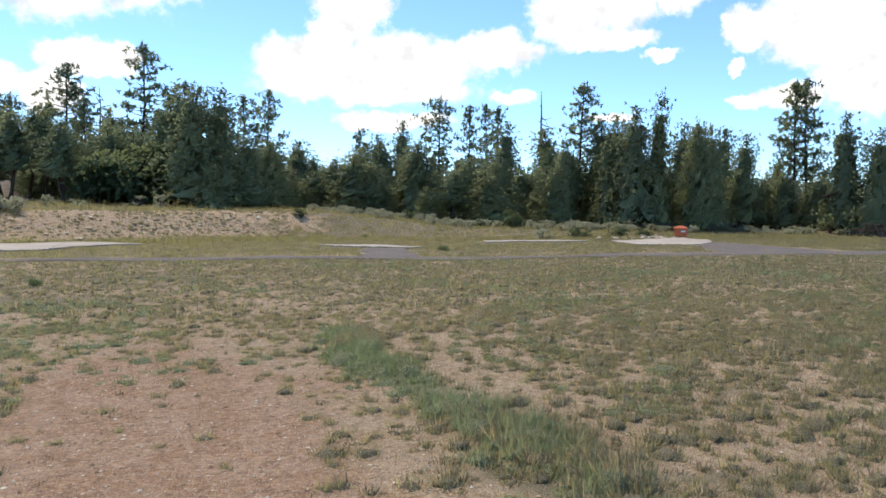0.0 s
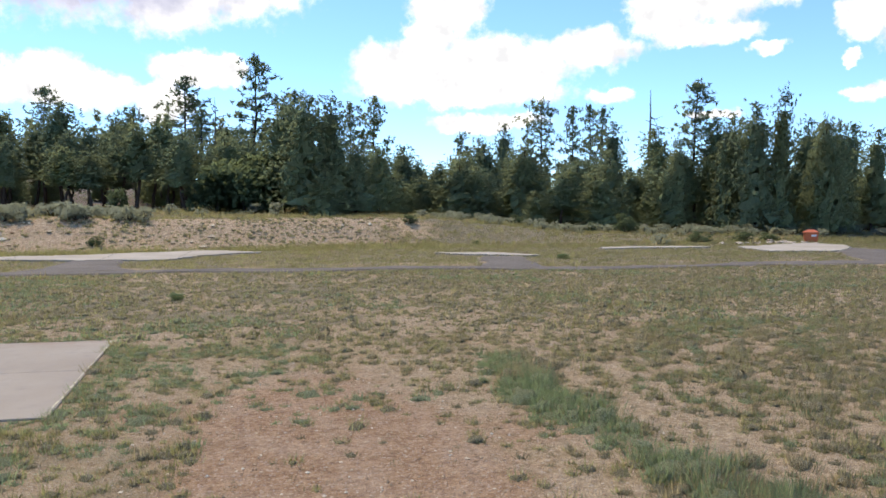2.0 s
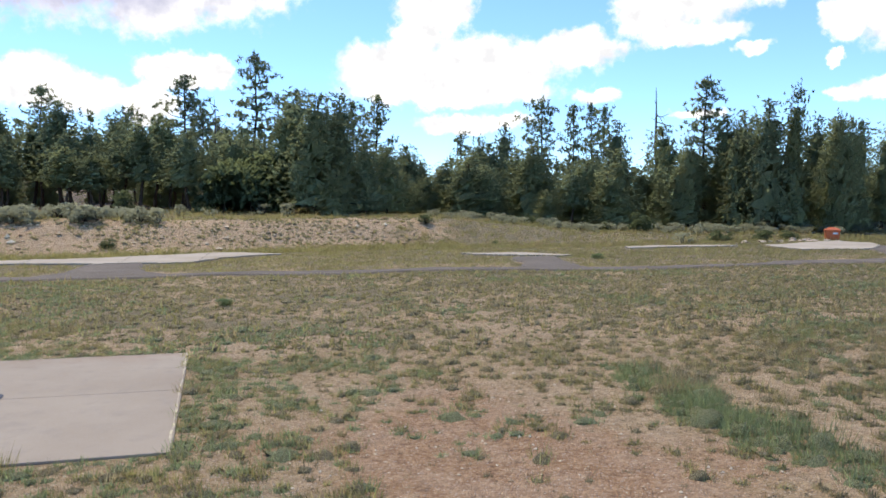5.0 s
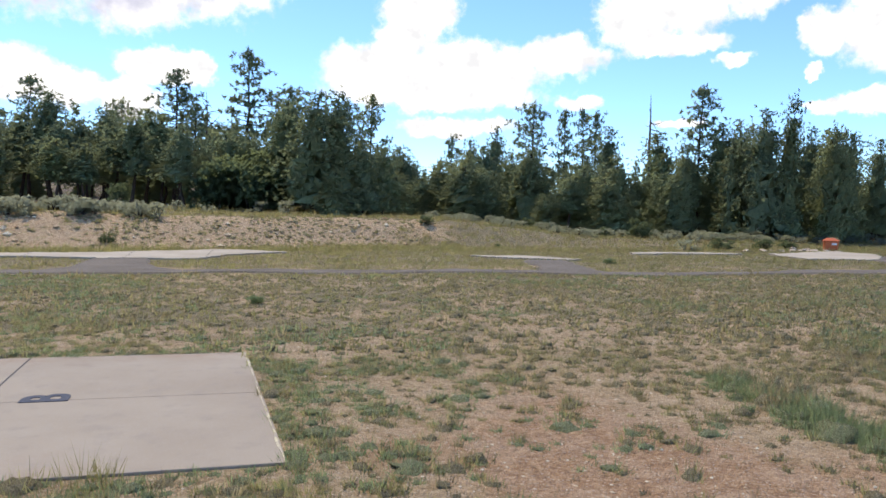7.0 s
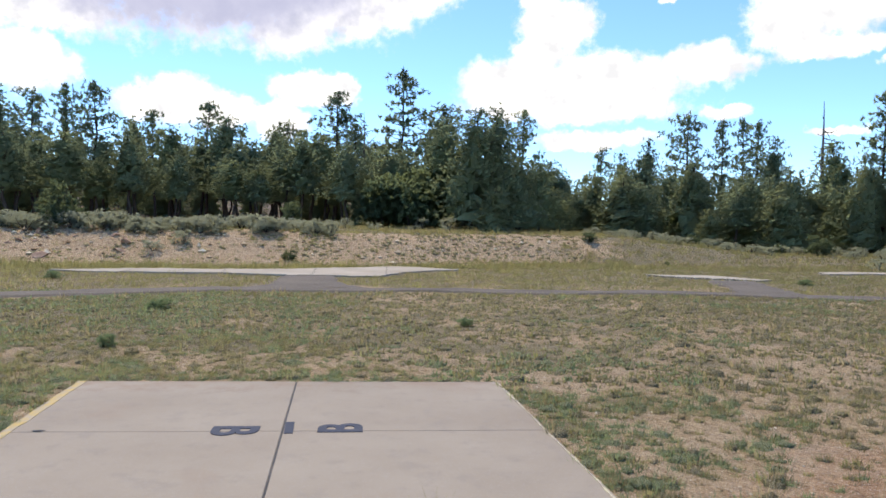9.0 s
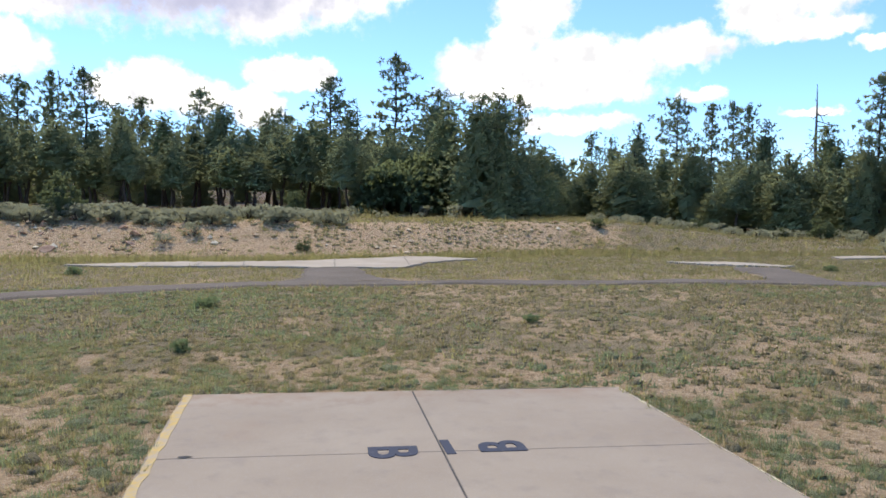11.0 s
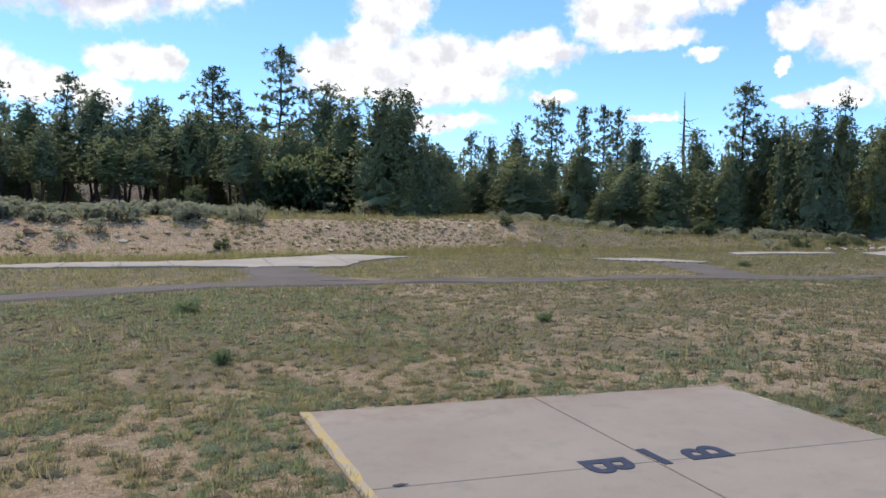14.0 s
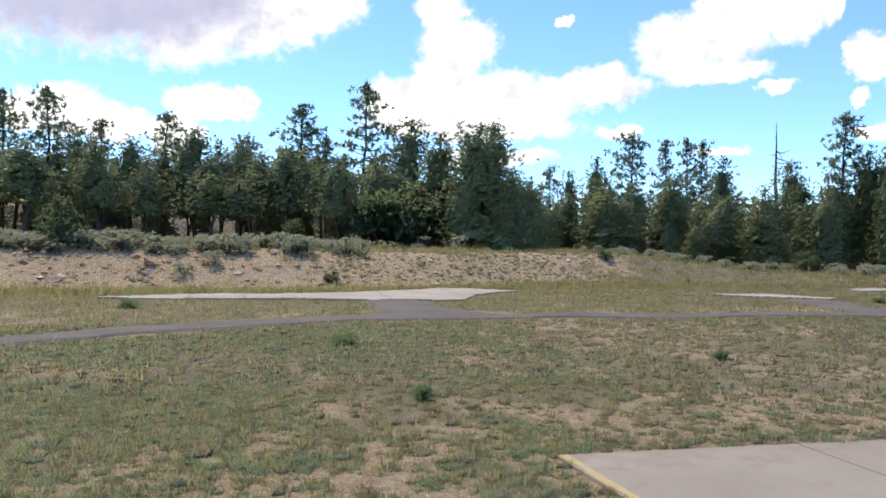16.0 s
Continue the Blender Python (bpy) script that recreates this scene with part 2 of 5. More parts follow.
M_ASPHALT, n = material("worn_asphalt", 0.9)
a, b = n.noise(n.pos, 0.9, 5.0).outputs["Fac"], n.noise(n.pos, 60.0, 3.0).outputs["Fac"]
c = n.ramp(a, [(0.3, (0.12, 0.093, 0.066)), (0.7, (0.17, 0.134, 0.098))])
c = n.mix(n.step(b, 0.55, 0.75), c, (0.27, 0.23, 0.185))
finish(n, c, b, 0.5, 0.01)

M_CONCRETE, n = material("weathered_concrete", 0.85)
a, b, d = (n.noise(n.pos, s, k, 0.6).outputs["Fac"] for s, k in ((0.8, 6.0), (6.0, 5.0), (120.0, 2.0)))
c = n.ramp(a, [(0.3, (0.32, 0.252, 0.182)), (0.7, (0.39, 0.318, 0.237))])
c = n.mix(n.math("MULTIPLY", n.step(b, 0.5, 0.72), 0.35), c, (0.25, 0.21, 0.175))
c = n.mix(n.math("MULTIPLY", n.step(n.noise(n.pos, 0.55, 5.0, 0.6).outputs["Fac"], 0.52, 0.66), 0.5), c, (0.33, 0.225, 0.15))
c = n.mix(n.math("MULTIPLY", n.step(d, 0.55, 0.7), 0.3), c, (0.44, 0.40, 0.36))
rim = n.step(n.math("ADD", n.add("ShaderNodeSeparateXYZ", {0: n.pos}).outputs[1], n.math("MULTIPLY", n.math("SUBTRACT", b, 0.5), 1.6)), 10.0, 10.7)
c = n.mix(n.math("MULTIPLY", rim, 0.5), c, (0.33, 0.20, 0.12))
finish(n, c, n.math("ADD", d, b), 0.15, 0.006)

M_PALE, n = material("pale_old_concrete", 0.9)
a, b = n.noise(n.pos, 0.7, 6.0, 0.65).outputs["Fac"], n.noise(n.pos, 9.0, 4.0).outputs["Fac"]
c = n.ramp(a, [(0.3, (0.38, 0.31, 0.225)), (0.7, (0.52, 0.44, 0.335))])
c = n.mix(n.math("MULTIPLY", n.step(b, 0.5, 0.75), 0.5), c, (0.36, 0.30, 0.24))
finish(n, c, b, 0.3, 0.01)


def paint(name, rgb, worn, rough=0.7, wear=(0.5, 0.62)):
    m, k = material(name, rough)
    w = k.noise(k.pos, 14.0, 6.0, 0.7).outputs["Fac"]
    finish(k, k.mix(k.step(w, *wear), rgb, worn), w, 0.1, 0.003)
    return m


M_YELLOW = paint("worn_yellow_paint", (0.58, 0.40, 0.12), (0.46, 0.36, 0.23), 0.75, (0.40, 0.6))
M_CREAM = paint("flaking_cream_paint", (0.62, 0.54, 0.33), (0.42, 0.34, 0.26), 0.75, (0.42, 0.54))
M_BLUE = paint("faded_navy_stencil_paint", (0.03, 0.036, 0.06), (0.11, 0.105, 0.115), 0.7, (0.55, 0.75))
M_JOINT = paint("dark_joint_filler", (0.05, 0.045, 0.04), (0.11, 0.09, 0.075))
M_ORANGE = paint("orange_plastic", (0.60, 0.135, 0.045), (0.50, 0.16, 0.08), 0.5, (0.6, 0.8))
M_WHITE = paint("white_panel", (0.78, 0.78, 0.78), (0.6, 0.6, 0.58), 0.45, (0.6, 0.8))
M_TIMBER = paint("dark_stained_timber", (0.10, 0.055, 0.035), (0.17, 0.10, 0.07), 0.8)
M_GLASS = paint("dark_window_glass", (0.02, 0.025, 0.03), (0.03, 0.03, 0.035), 0.1)
M_TYRE = paint("tyre_rubber", (0.025, 0.025, 0.025), (0.06, 0.055, 0.05), 0.85)


def leafy(name, dark, mid, light, rough=0.7, soft=True, lively=False, grain=0.0):
    """Small leaves or blades: a shade for each, lit as parts of the rounded mass that they make up."""
    m, k = material(name, rough)
    tone = k.add("ShaderNodeAttribute")
    tone.attribute_name = "tone"
    shade_ = k.math("ADD", k.math("MULTIPLY", k.isle, 0.32), tone.outputs["Fac"]) if soft else k.isle
    if grain:
        fuzz = k.noise(k.vec("MULTIPLY", k.pos, (1, 1, 0.4)), grain, 3.0, 0.7).outputs["Fac"]
        shade_ = k.math("ADD", shade_, k.math("MULTIPLY", k.math("SUBTRACT", fuzz, 0.5), 1.5))
    color = k.ramp(shade_, [(0.0, dark), (0.55, mid), (1.0, light)])
    if lively:
        who = k.add("ShaderNodeObjectInfo").outputs["Random"]
        color = k.mix(1.0, color, k.ramp(who, [(0.0, (0.86, 0.88, 0.92)), (0.5, (1.0, 1.0, 1.0)), (1.0, (1.08, 1.05, 0.94))]), "MULTIPLY")
    finish(k, color)
    if soft:
        way = k.add("ShaderNodeAttribute")
        way.attribute_name = "soft"
        turn = k.add("ShaderNodeVectorTransform", {0: way.outputs["Vector"]})
        turn.vector_type, turn.convert_from, turn.convert_to = "NORMAL", "OBJECT", "WORLD"
        front = k.add("ShaderNodeBsdfDiffuse", {"Color": color, "Normal": turn.outputs[0]})
        back = k.add("ShaderNodeBsdfTranslucent", {"Color": color, "Normal": k.vec("SCALE", turn.outputs[0])})
        back.inputs["Normal"].links[0].from_node.inputs["Scale"].default_value = -1.0
        both = k.add("ShaderNodeAddShader", {0: front.outputs[0], 1: back.outputs[0]})
        k.t.links.new(both.outputs[0], k.t.nodes["Material Output"].inputs["Surface"])
    return m


M_NEEDLE = leafy("pine_needles", (0.125, 0.150, 0.084), (0.17, 0.198, 0.11), (0.215, 0.246, 0.14), 0.6, lively=True, grain=7.0)
M_NEEDLE_Y = leafy("young_pine_needles", (0.13, 0.148, 0.078), (0.176, 0.196, 0.102), (0.222, 0.244, 0.132), 0.6, lively=True, grain=7.0)
M_OAK = leafy("scrub_leaves", (0.075, 0.095, 0.05), (0.095, 0.12, 0.06), (0.12, 0.148, 0.075), 0.6)
M_SAGE = leafy("sagebrush_leaves", (0.13, 0.14, 0.095), (0.20, 0.212, 0.152), (0.29, 0.30, 0.225))
M_BUSH = leafy("dark_bush_leaves", (0.045, 0.06, 0.03), (0.075, 0.095, 0.05), (0.12, 0.14, 0.075))
M_STRAW = leafy("dry_grass_blades", (0.17, 0.14, 0.075), (0.262, 0.216, 0.12), (0.35, 0.292, 0.175), grain=110.0)
M_OLIVE = leafy("olive_grass_blades", (0.128, 0.122, 0.053), (0.215, 0.202, 0.088), (0.305, 0.28, 0.13), grain=110.0)
M_GREEN = leafy("green_grass_blades", (0.105, 0.135, 0.064), (0.16, 0.20, 0.098), (0.225, 0.265, 0.138), grain=110.0)
M_WEED = leafy("green_weed_leaves", (0.08, 0.112, 0.058), (0.105, 0.142, 0.072), (0.135, 0.175, 0.088))
M_TUFT = leafy("grey_olive_tuft_leaves", (0.10, 0.085, 0.048), (0.15, 0.128, 0.074), (0.21, 0.18, 0.11), grain=110.0)
M_STONE = leafy("loose_stones", (0.30, 0.175, 0.09), (0.55, 0.38, 0.225), (0.80, 0.67, 0.48), 0.9, False)


def sod_material(name, dark, mid, light):
    """Packed old leaves and roots at the foot of a tuft."""
    m, k = material(name, 0.95)
    a = k.noise(k.vec("MULTIPLY", k.pos, (1, 1, 0.5)), 90.0, 5.0, 0.75).outputs["Fac"]
    finish(k, k.ramp(a, [(0.32, dark), (0.5, mid), (0.68, light)]), a, 1.0, 0.03)
    return m


M_SOD = sod_material("matted_grass_roots", (0.15, 0.12, 0.062), (0.26, 0.212, 0.11), (0.40, 0.33, 0.19))
M_SOD_GREEN = sod_material("matted_green_grass", (0.14, 0.145, 0.066), (0.23, 0.238, 0.112), (0.34, 0.34, 0.175))
M_BARK, n = material("pine_bark", 0.95)
a = n.noise(n.vec("MULTIPLY", n.pos, (1, 1, 0.25)), 16.0, 5.0, 0.7).outputs["Fac"]
finish(n, n.ramp(a, [(0.3, (0.035, 0.024, 0.018)), (0.55, (0.09, 0.06, 0.045)), (0.75, (0.17, 0.115, 0.085))]), a, 0.8, 0.05)
M_DEAD, n = material("bleached_dead_wood", 0.9)
a = n.noise(n.vec("MULTIPLY", n.pos, (1, 1, 0.2)), 12.0, 5.0, 0.7).outputs["Fac"]
finish(n, n.ramp(a, [(0.3, (0.10, 0.075, 0.06)), (0.7, (0.24, 0.20, 0.17))]), a, 0.6, 0.03)


# ---- building helpers ----
def mesh_from(name, verts, faces, mat, smooth=False):
    me = bpy.data.meshes.new(name)
    me.from_pydata([tuple(v) for v in verts], [], faces)
    me.materials.append(mat)
    if smooth:
        me.polygons.foreach_set("use_smooth", [True] * len(me.polygons))
    me.update()
    return me


def tri_mesh(name, tris, mat):
    """A mesh of loose triangles from an array (n, 3, 3)."""
    tris = np.asarray(tris, np.float32).reshape(-1, 3, 3)
    me = bpy.data.meshes.new(name)
    k = len(tris)
    me.vertices.add(3 * k)
    me.vertices.foreach_set("co", tris.ravel())
    me.loops.add(3 * k)
    me.loops.foreach_set("vertex_index", np.arange(3 * k, dtype=np.int32))
    me.polygons.add(k)
    me.polygons.foreach_set("loop_start", np.arange(0, 3 * k, 3, dtype=np.int32))
    me.materials.append(mat)
    me.update(calc_edges=True)
    return me


def indexed_mesh(name, verts, faces, mat, sod=0):
    """A mesh of triangles from arrays of places and corners; the first faces, sod of them, are of packed roots."""
    me = bpy.data.meshes.new(name)
    me.vertices.add(len(verts))
    me.vertices.foreach_set("co", np.asarray(verts, np.float32).ravel())
    me.loops.add(faces.size)
    me.loops.foreach_set("vertex_index", faces.astype(np.int32).ravel())
    me.polygons.add(len(faces))
    me.polygons.foreach_set("loop_start", np.arange(0, faces.size, 3, dtype=np.int32))
    me.polygons.foreach_set("use_smooth", np.ones(len(faces), bool))
    me.materials.append(mat)
    if sod:
        me.materials.append(M_SOD_GREEN if mat is M_GREEN else M_SOD)
        me.polygons.foreach_set("material_index", (np.arange(len(faces)) < sod).astype(np.int32))
    me.update(calc_edges=True)
    return me


def lay_normals(me, normals, tones=None):
    """Soft shading: a normal for each vertex, as of the whole tuft or crown; tones from 0 to 0.55 set tufts apart."""
    if tones is None:
        tones = np.full(len(me.vertices), 0.27)
    me.attributes.new("tone", "FLOAT", "POINT").data.foreach_set("value", np.asarray(tones, np.float32))
    normals = np.asarray(normals, np.float32).reshape(-1, 3)
    normals = normals / (np.linalg.norm(normals, axis=1, keepdims=True) + 1e-9)
    me.attributes.new("soft", "FLOAT_VECTOR", "POINT").data.foreach_set("vector", normals.ravel())


def part(name, data, mat, parent, label=""):
    """Links a bmesh or mesh as one object under a thing or a part."""
    if isinstance(data, bmesh.types.BMesh):
        me = bpy.data.meshes.new(name)
        data.to_mesh(me)
        data.free()
        data = me
        data.materials.append(mat)
    ob = new(name, data)
    ob.parent = parent
    return tagged(ob, label)


def thing(name, label, category, group="", kind="", m=None):
    ob = new(name)
    ob.empty_display_size = 0.2
    if m is not None:
        ob.matrix_basis = m
    return tagged(ob, label, category, group, kind)


def box(x0, x1, y0, y1, z0, z1, bevel=0.0):
    bm = bmesh.new()
    bmesh.ops.create_cube(bm, size=1, matrix=Matrix.Translation(((x0 + x1) / 2, (y0 + y1) / 2, (z0 + z1) / 2)) @ Matrix.Diagonal((x1 - x0, y1 - y0, z1 - z0, 1)))
    if bevel:
        bmesh.ops.bevel(bm, geom=bm.edges[:], offset=bevel, segments=2, affect="EDGES", profile=0.6)
    return bm


# ---- ground ----
def axis_steps(knots):
    """Grid lines from (start, end, step) stretches."""
    res = [np.arange(a, b, s) for a, b, s in knots]
    return np.concatenate(res + [[knots[-1][1]]])


def damp_strip(x, y):
    """The narrow line of fresh green grass beside the gravel."""
    return np.exp(-((x - 2.05 - 0.12 * np.sin(y * 1.7)) / 0.24) ** 2) * (1 - ease(y, 7.6, 8.9))


def cover_masks(x, y):
    """Red gravel, grass and woodland litter, each from 0 to 1."""
    n1, n2 = fbm(x, y, 0.5, 21), fbm(x, y, 2.1, 31, 2)
    n3 = fbm(x * 0.8, y, 1.15, 41)
    lane = np.exp(-((x - 0.15 - 0.03 * (y - 6)) / 1.15) ** 2) * (1 - 0.75 * ease(y, 5.5, 10) - 0.25 * ease(y, 10, 14)) * (0.55 + 0.9 * n1)
    spots = ease(n1, 0.52, 0.7) * (1 - ease(y, 13, 20))
    red_ = np.clip(lane * 1.1 + 0.35 * spots, 0, 1)
    grass = 0.50 + 0.9 * (n3 - 0.5) + 1.1 * (n2 - 0.5) + 0.34 * ease(y, 10, 14) + 0.06 * ease(-x, 2, 6)
    grass = grass - 0.07 * ease(x, 2.3, 3.0) * (1 - ease(y, 9, 12))
    grass = grass - 0.46 * lane + 0.5 * damp_strip(x, y)
    grass = grass + 0.4 * ease(y, 20, 23) * (1 - ease(y, bank_toe(x) - 0.6, bank_toe(x) + 0.6))
    grass = grass - 0.16 * np.exp(-((x - 6.0) / 2.5) ** 2 - ((y - 11.0) / 1.8) ** 2) - 0.2 * np.exp(-((y - 17.6) / 0.7) ** 2) * ease(n1, 0.45, 0.6)
    toe = bank_toe(x)
    scar = ease(y, toe + 0.1, toe + 0.7) * (1 - ease(y, toe + 3.0, toe + 4.4)) * (1 - ease(x + 9 * (n1 - 0.5), 3.5, 11.5))
    grass = grass - 0.75 * scar + 0.3 * ease(y, toe + 3, toe + 5) + 0.45 * ease(x, 6, 11) * ease(y, 20, 26)
    red_ = np.clip(np.maximum(red_, 0.42 * scar * ease(-x, 1, 9)), 0, 1)
    litter = ease(y, 41, 48) * (0.55 + 0.5 * n1) * (1 - 0.75 * ease(y, 62, 72) * (x < 20) * ease(fbm(x, y, 0.12, 23), 0.45, 0.6))
    return red_, np.clip(grass, 0, 1), np.clip(litter, 0, 1), np.clip(scar * (0.55 + 0.9 * n1), 0, 1)


gx = axis_steps([(-2500, -300, 200), (-300, -60, 12), (-60, -22, 1.2), (-22, -9, 0.32), (-9, 8, 0.2), (8, 26, 0.34), (26, 70, 1.0), (70, 300, 12), (300, 2500, 200)])
gy = axis_steps([(-2500, -200, 200), (-200, -10, 10), (-10, -4, 0.5), (-4, 2, 0.25), (2, 15, 0.2), (15, 36, 0.27), (36, 95, 0.8), (95, 300, 10), (300, 2900, 130)])
X, Y = np.meshgrid(gx, gy)
Z = land(X, Y)
rows_, cols_ = X.shape
idx = np.arange(rows_ * cols_).reshape(rows_, cols_)
quads = np.stack([idx[:-1, :-1], idx[:-1, 1:], idx[1:, 1:], idx[1:, :-1]], -1).reshape(-1, 4)
me = bpy.data.meshes.new("ground")
me.vertices.add(X.size)
me.vertices.foreach_set("co", np.stack([X, Y, Z], -1).astype(np.float32).ravel())
me.loops.add(quads.size)
me.loops.foreach_set("vertex_index", quads.astype(np.int32).ravel())
me.polygons.add(len(quads))
me.polygons.foreach_set("loop_start", np.arange(0, quads.size, 4, dtype=np.int32))
me.update(calc_edges=True)
me.polygons.foreach_set("use_smooth", np.ones(len(quads), bool))
tint = me.color_attributes.new("cover", "FLOAT_COLOR", "POINT")
r_, g_, l_, p_ = cover_masks(X, Y)
tint.data.foreach_set("color", np.stack([r_, g_, l_, p_], -1).astype(np.float32).ravel())
me.materials.append(M_GROUND)
tagged(new("ground", me), "dry meadow of pinkish soil rising to a low bank and woods", "ground", kind="structure")


def draped(name, corners, mat, lift, step=0.25, ragged=0.12, seed=0, label="", category="", inner=None):
    """A thin paved sheet that follows the ground inside an outline, with worn, ragged rims."""
    xs = np.arange(min(c[0] for c in corners) - 0.5, max(c[0] for c in corners) + 0.5, step)
    ys = np.arange(min(c[1] for c in corners) - 0.5, max(c[1] for c in corners) + 0.5, step)
    px, py = np.meshgrid(xs, ys)
    jx, jy = px + (fbm(px, py, 0.9, seed + 50) - 0.5) * ragged * 6, py + (fbm(px, py, 0.9, seed + 60) - 0.5) * ragged * 6
    keep = inside(jx, jy, corners) if inner is None else inner(jx, jy)
    pz = land(px, py) + lift
    bm = bmesh.new()
    vs = {}

    def vert(i, j):
        if (i, j) not in vs:
            vs[i, j] = bm.verts.new((px[i, j], py[i, j], pz[i, j]))
        return vs[i, j]

    for i in range(len(ys) - 1):
        for j in range(len(xs) - 1):
            if keep[i, j] and keep[i + 1, j] and keep[i, j + 1] and keep[i + 1, j + 1]:
                bm.faces.new([vert(i, j), vert(i, j + 1), vert(i + 1, j + 1), vert(i + 1, j)])
    rim = [e for e in bm.edges if e.is_boundary]
    low = bmesh.ops.extrude_edge_only(bm, edges=rim)["geom"]
    for v in low:
        if isinstance(v, bmesh.types.BMVert):
            v.co.z -= lift + 0.08
    bmesh.ops.recalc_face_normals(bm, faces=bm.faces[:])
    me2 = bpy.data.meshes.new(name)
    bm.to_mesh(me2)
    bm.free()
    me2.materials.append(mat)
    return tagged(new(name, me2), label, category, kind="structure")


def road_strip(bm, left, right, across, lift, seed):
    """A strip of asphalt between two lines of places, rims worn to an uneven line, its skirts sunk in the soil."""
    r = np.random.default_rng(seed)
    left, right = np.array(left, float), np.array(right, float)
    k = len(left)
    lw, rw = (np.convolve(r.normal(0, 0.09, k + 4), np.ones(5) / 2.4, "valid") for _ in range(2))
    d = right - left
    d /= np.linalg.norm(d, axis=1, keepdims=True) + 1e-9
    left, right = left + d * lw[:, None], right + d * rw[:, None]
    rows = []
    for q in range(across + 1):
        p = left + (right - left) * q / across
        z = land(p[:, 0], p[:, 1]) + lift
        if q in (0, across):
            z = z - lift - 0.05
        rows.append([bm.verts.new((*a, b)) for a, b in zip(p, z)])
    for q in range(across):
        for a in range(k - 1):
            bm.faces.new([rows[q][a], rows[q + 1][a], rows[q + 1][a + 1], rows[q][a + 1]])


def along(a, b, k):
    return [(a[0] + (b[0] - a[0]) * t, a[1] + (b[1] - a[1]) * t) for t in np.linspace(0, 1, k)]


def road_half(x):
    return 0.42 + 0.1 * np.sin(x * 0.9) * 0.5 + 0.32 * ease(x, 11, 19) + 0.2 * ease(-x, 5.5, 8)


rx = np.arange(-24, 42, 0.3)
bm = bmesh.new()
road_strip(bm, np.stack([rx, path_middle(rx) + road_half(rx)], -1), np.stack([rx, path_middle(rx) - road_half(rx)], -1), 6, 0.035, 1)
for shape, seed in ((SPUR_LEFT, 2), (SPUR_MID, 3), (SPUR_RIGHT, 4)):
    one = along(shape[0], shape[1], 8) + along(shape[1], shape[2], 12)[1:]
    two = along(shape[5], shape[4], 8) + along(shape[4], shape[3], 12)[1:]
    road_strip(bm, one, two, 8, 0.03, seed)
bmesh.ops.recalc_face_normals(bm, faces=bm.faces[:])
me = bpy.data.meshes.new("road")
bm.to_mesh(me)
bm.free()
me.materials.append(M_ASPHALT)
tagged(new("road", me), "narrow cracked grey asphalt path through the meadow", "path", kind="structure")
for name, corners, seed in (("pavement", PAD_LEFT, 11), ("pavement", PAD_MID, 12), ("pavement", PAD_RIGHT, 13), ("pavement", STRIP, 14)):
    draped(name, corners, M_PALE, 0.045, 0.13, 0.05, seed, "pale weathered concrete slab half overgrown beside the path", "pavement")

slab = next(o for o in scene.objects if o.name == "pavement")
for jx, y0, y1, slant in ((-8.3, 23.6, 24.8, 0.05), (-7.05, 23.4, 25.0, 0.0), (-5.85, 23.3, 25.4, -0.15), (-3.6, 23.3, 26.2, 0.1), (-1.6, 23.9, 27.3, 0.3)):
    ys = np.linspace(y0, y1, 12)
    xs = jx + slant * (ys - y0) / (y1 - y0) + 0.03 * np.sin(ys * 9)
    zs = land(xs, ys) + 0.049
    verts = [(a - 0.008, b, c) for a, b, c in zip(xs, ys, zs)] + [(a + 0.008, b, c) for a, b, c in zip(xs, ys, zs)]
    crack = bpy.data.meshes.new("joint")
    crack.from_pydata(verts, [], [(k, k + 12, k + 13, k + 1) for k in range(11)])
    crack.materials.append(M_JOINT)
    new("joint", crack).parent = slab

# ---- the painted concrete pad ----
PZ = 0.055
PAD = [(-5.29, 7.25), (-1.69, 7.04), (-1.645, 10.28), (-5.335, 10.49)]      # near left, near right, far right, far left


def on_pad(u, v):
    """A place on the pad from 0 to 1 across and along."""
    (ax, ay), (bx, by), (cx, cy), (dx, dy) = PAD
    return (ax * (1 - u) + bx * u) * (1 - v) + (dx * (1 - u) + cx * u) * v, (ay * (1 - u) + by * u) * (1 - v) + (dy * (1 - u) + cy * u) * v


def joint_at(v):
    """Where the long joint crosses the pad: it runs a little askew."""
    return 0.489 + 0.018 * v


def pad_panel(left, far, z0, z1, gap, bevel):
    """One of the four cast panels between the joints and the rim."""
    v0, v1 = (JV + gap / 3, 1) if far else (0, JV - gap / 3)
    rim = [(0 if left else joint_at(v) + gap, v) for v in (v0, v1)] + [(joint_at(v) - gap if left else 1, v) for v in (v1, v0)]
    bm = bmesh.new()
    low, high = ([bm.verts.new((*on_pad(u, v), z)) for u, v in rim] for z in (z0, z1))
    bm.faces.new(low)
    bm.faces.new(high)
    for q in range(4):
        bm.faces.new([low[q], low[(q + 1) % 4], high[(q + 1) % 4], high[q]])
    bmesh.ops.recalc_face_normals(bm, faces=bm.faces[:])
    bmesh.ops.bevel(bm, geom=bm.edges[:], offset=bevel, segments=2, affect="EDGES", profile=0.6)
    return bm


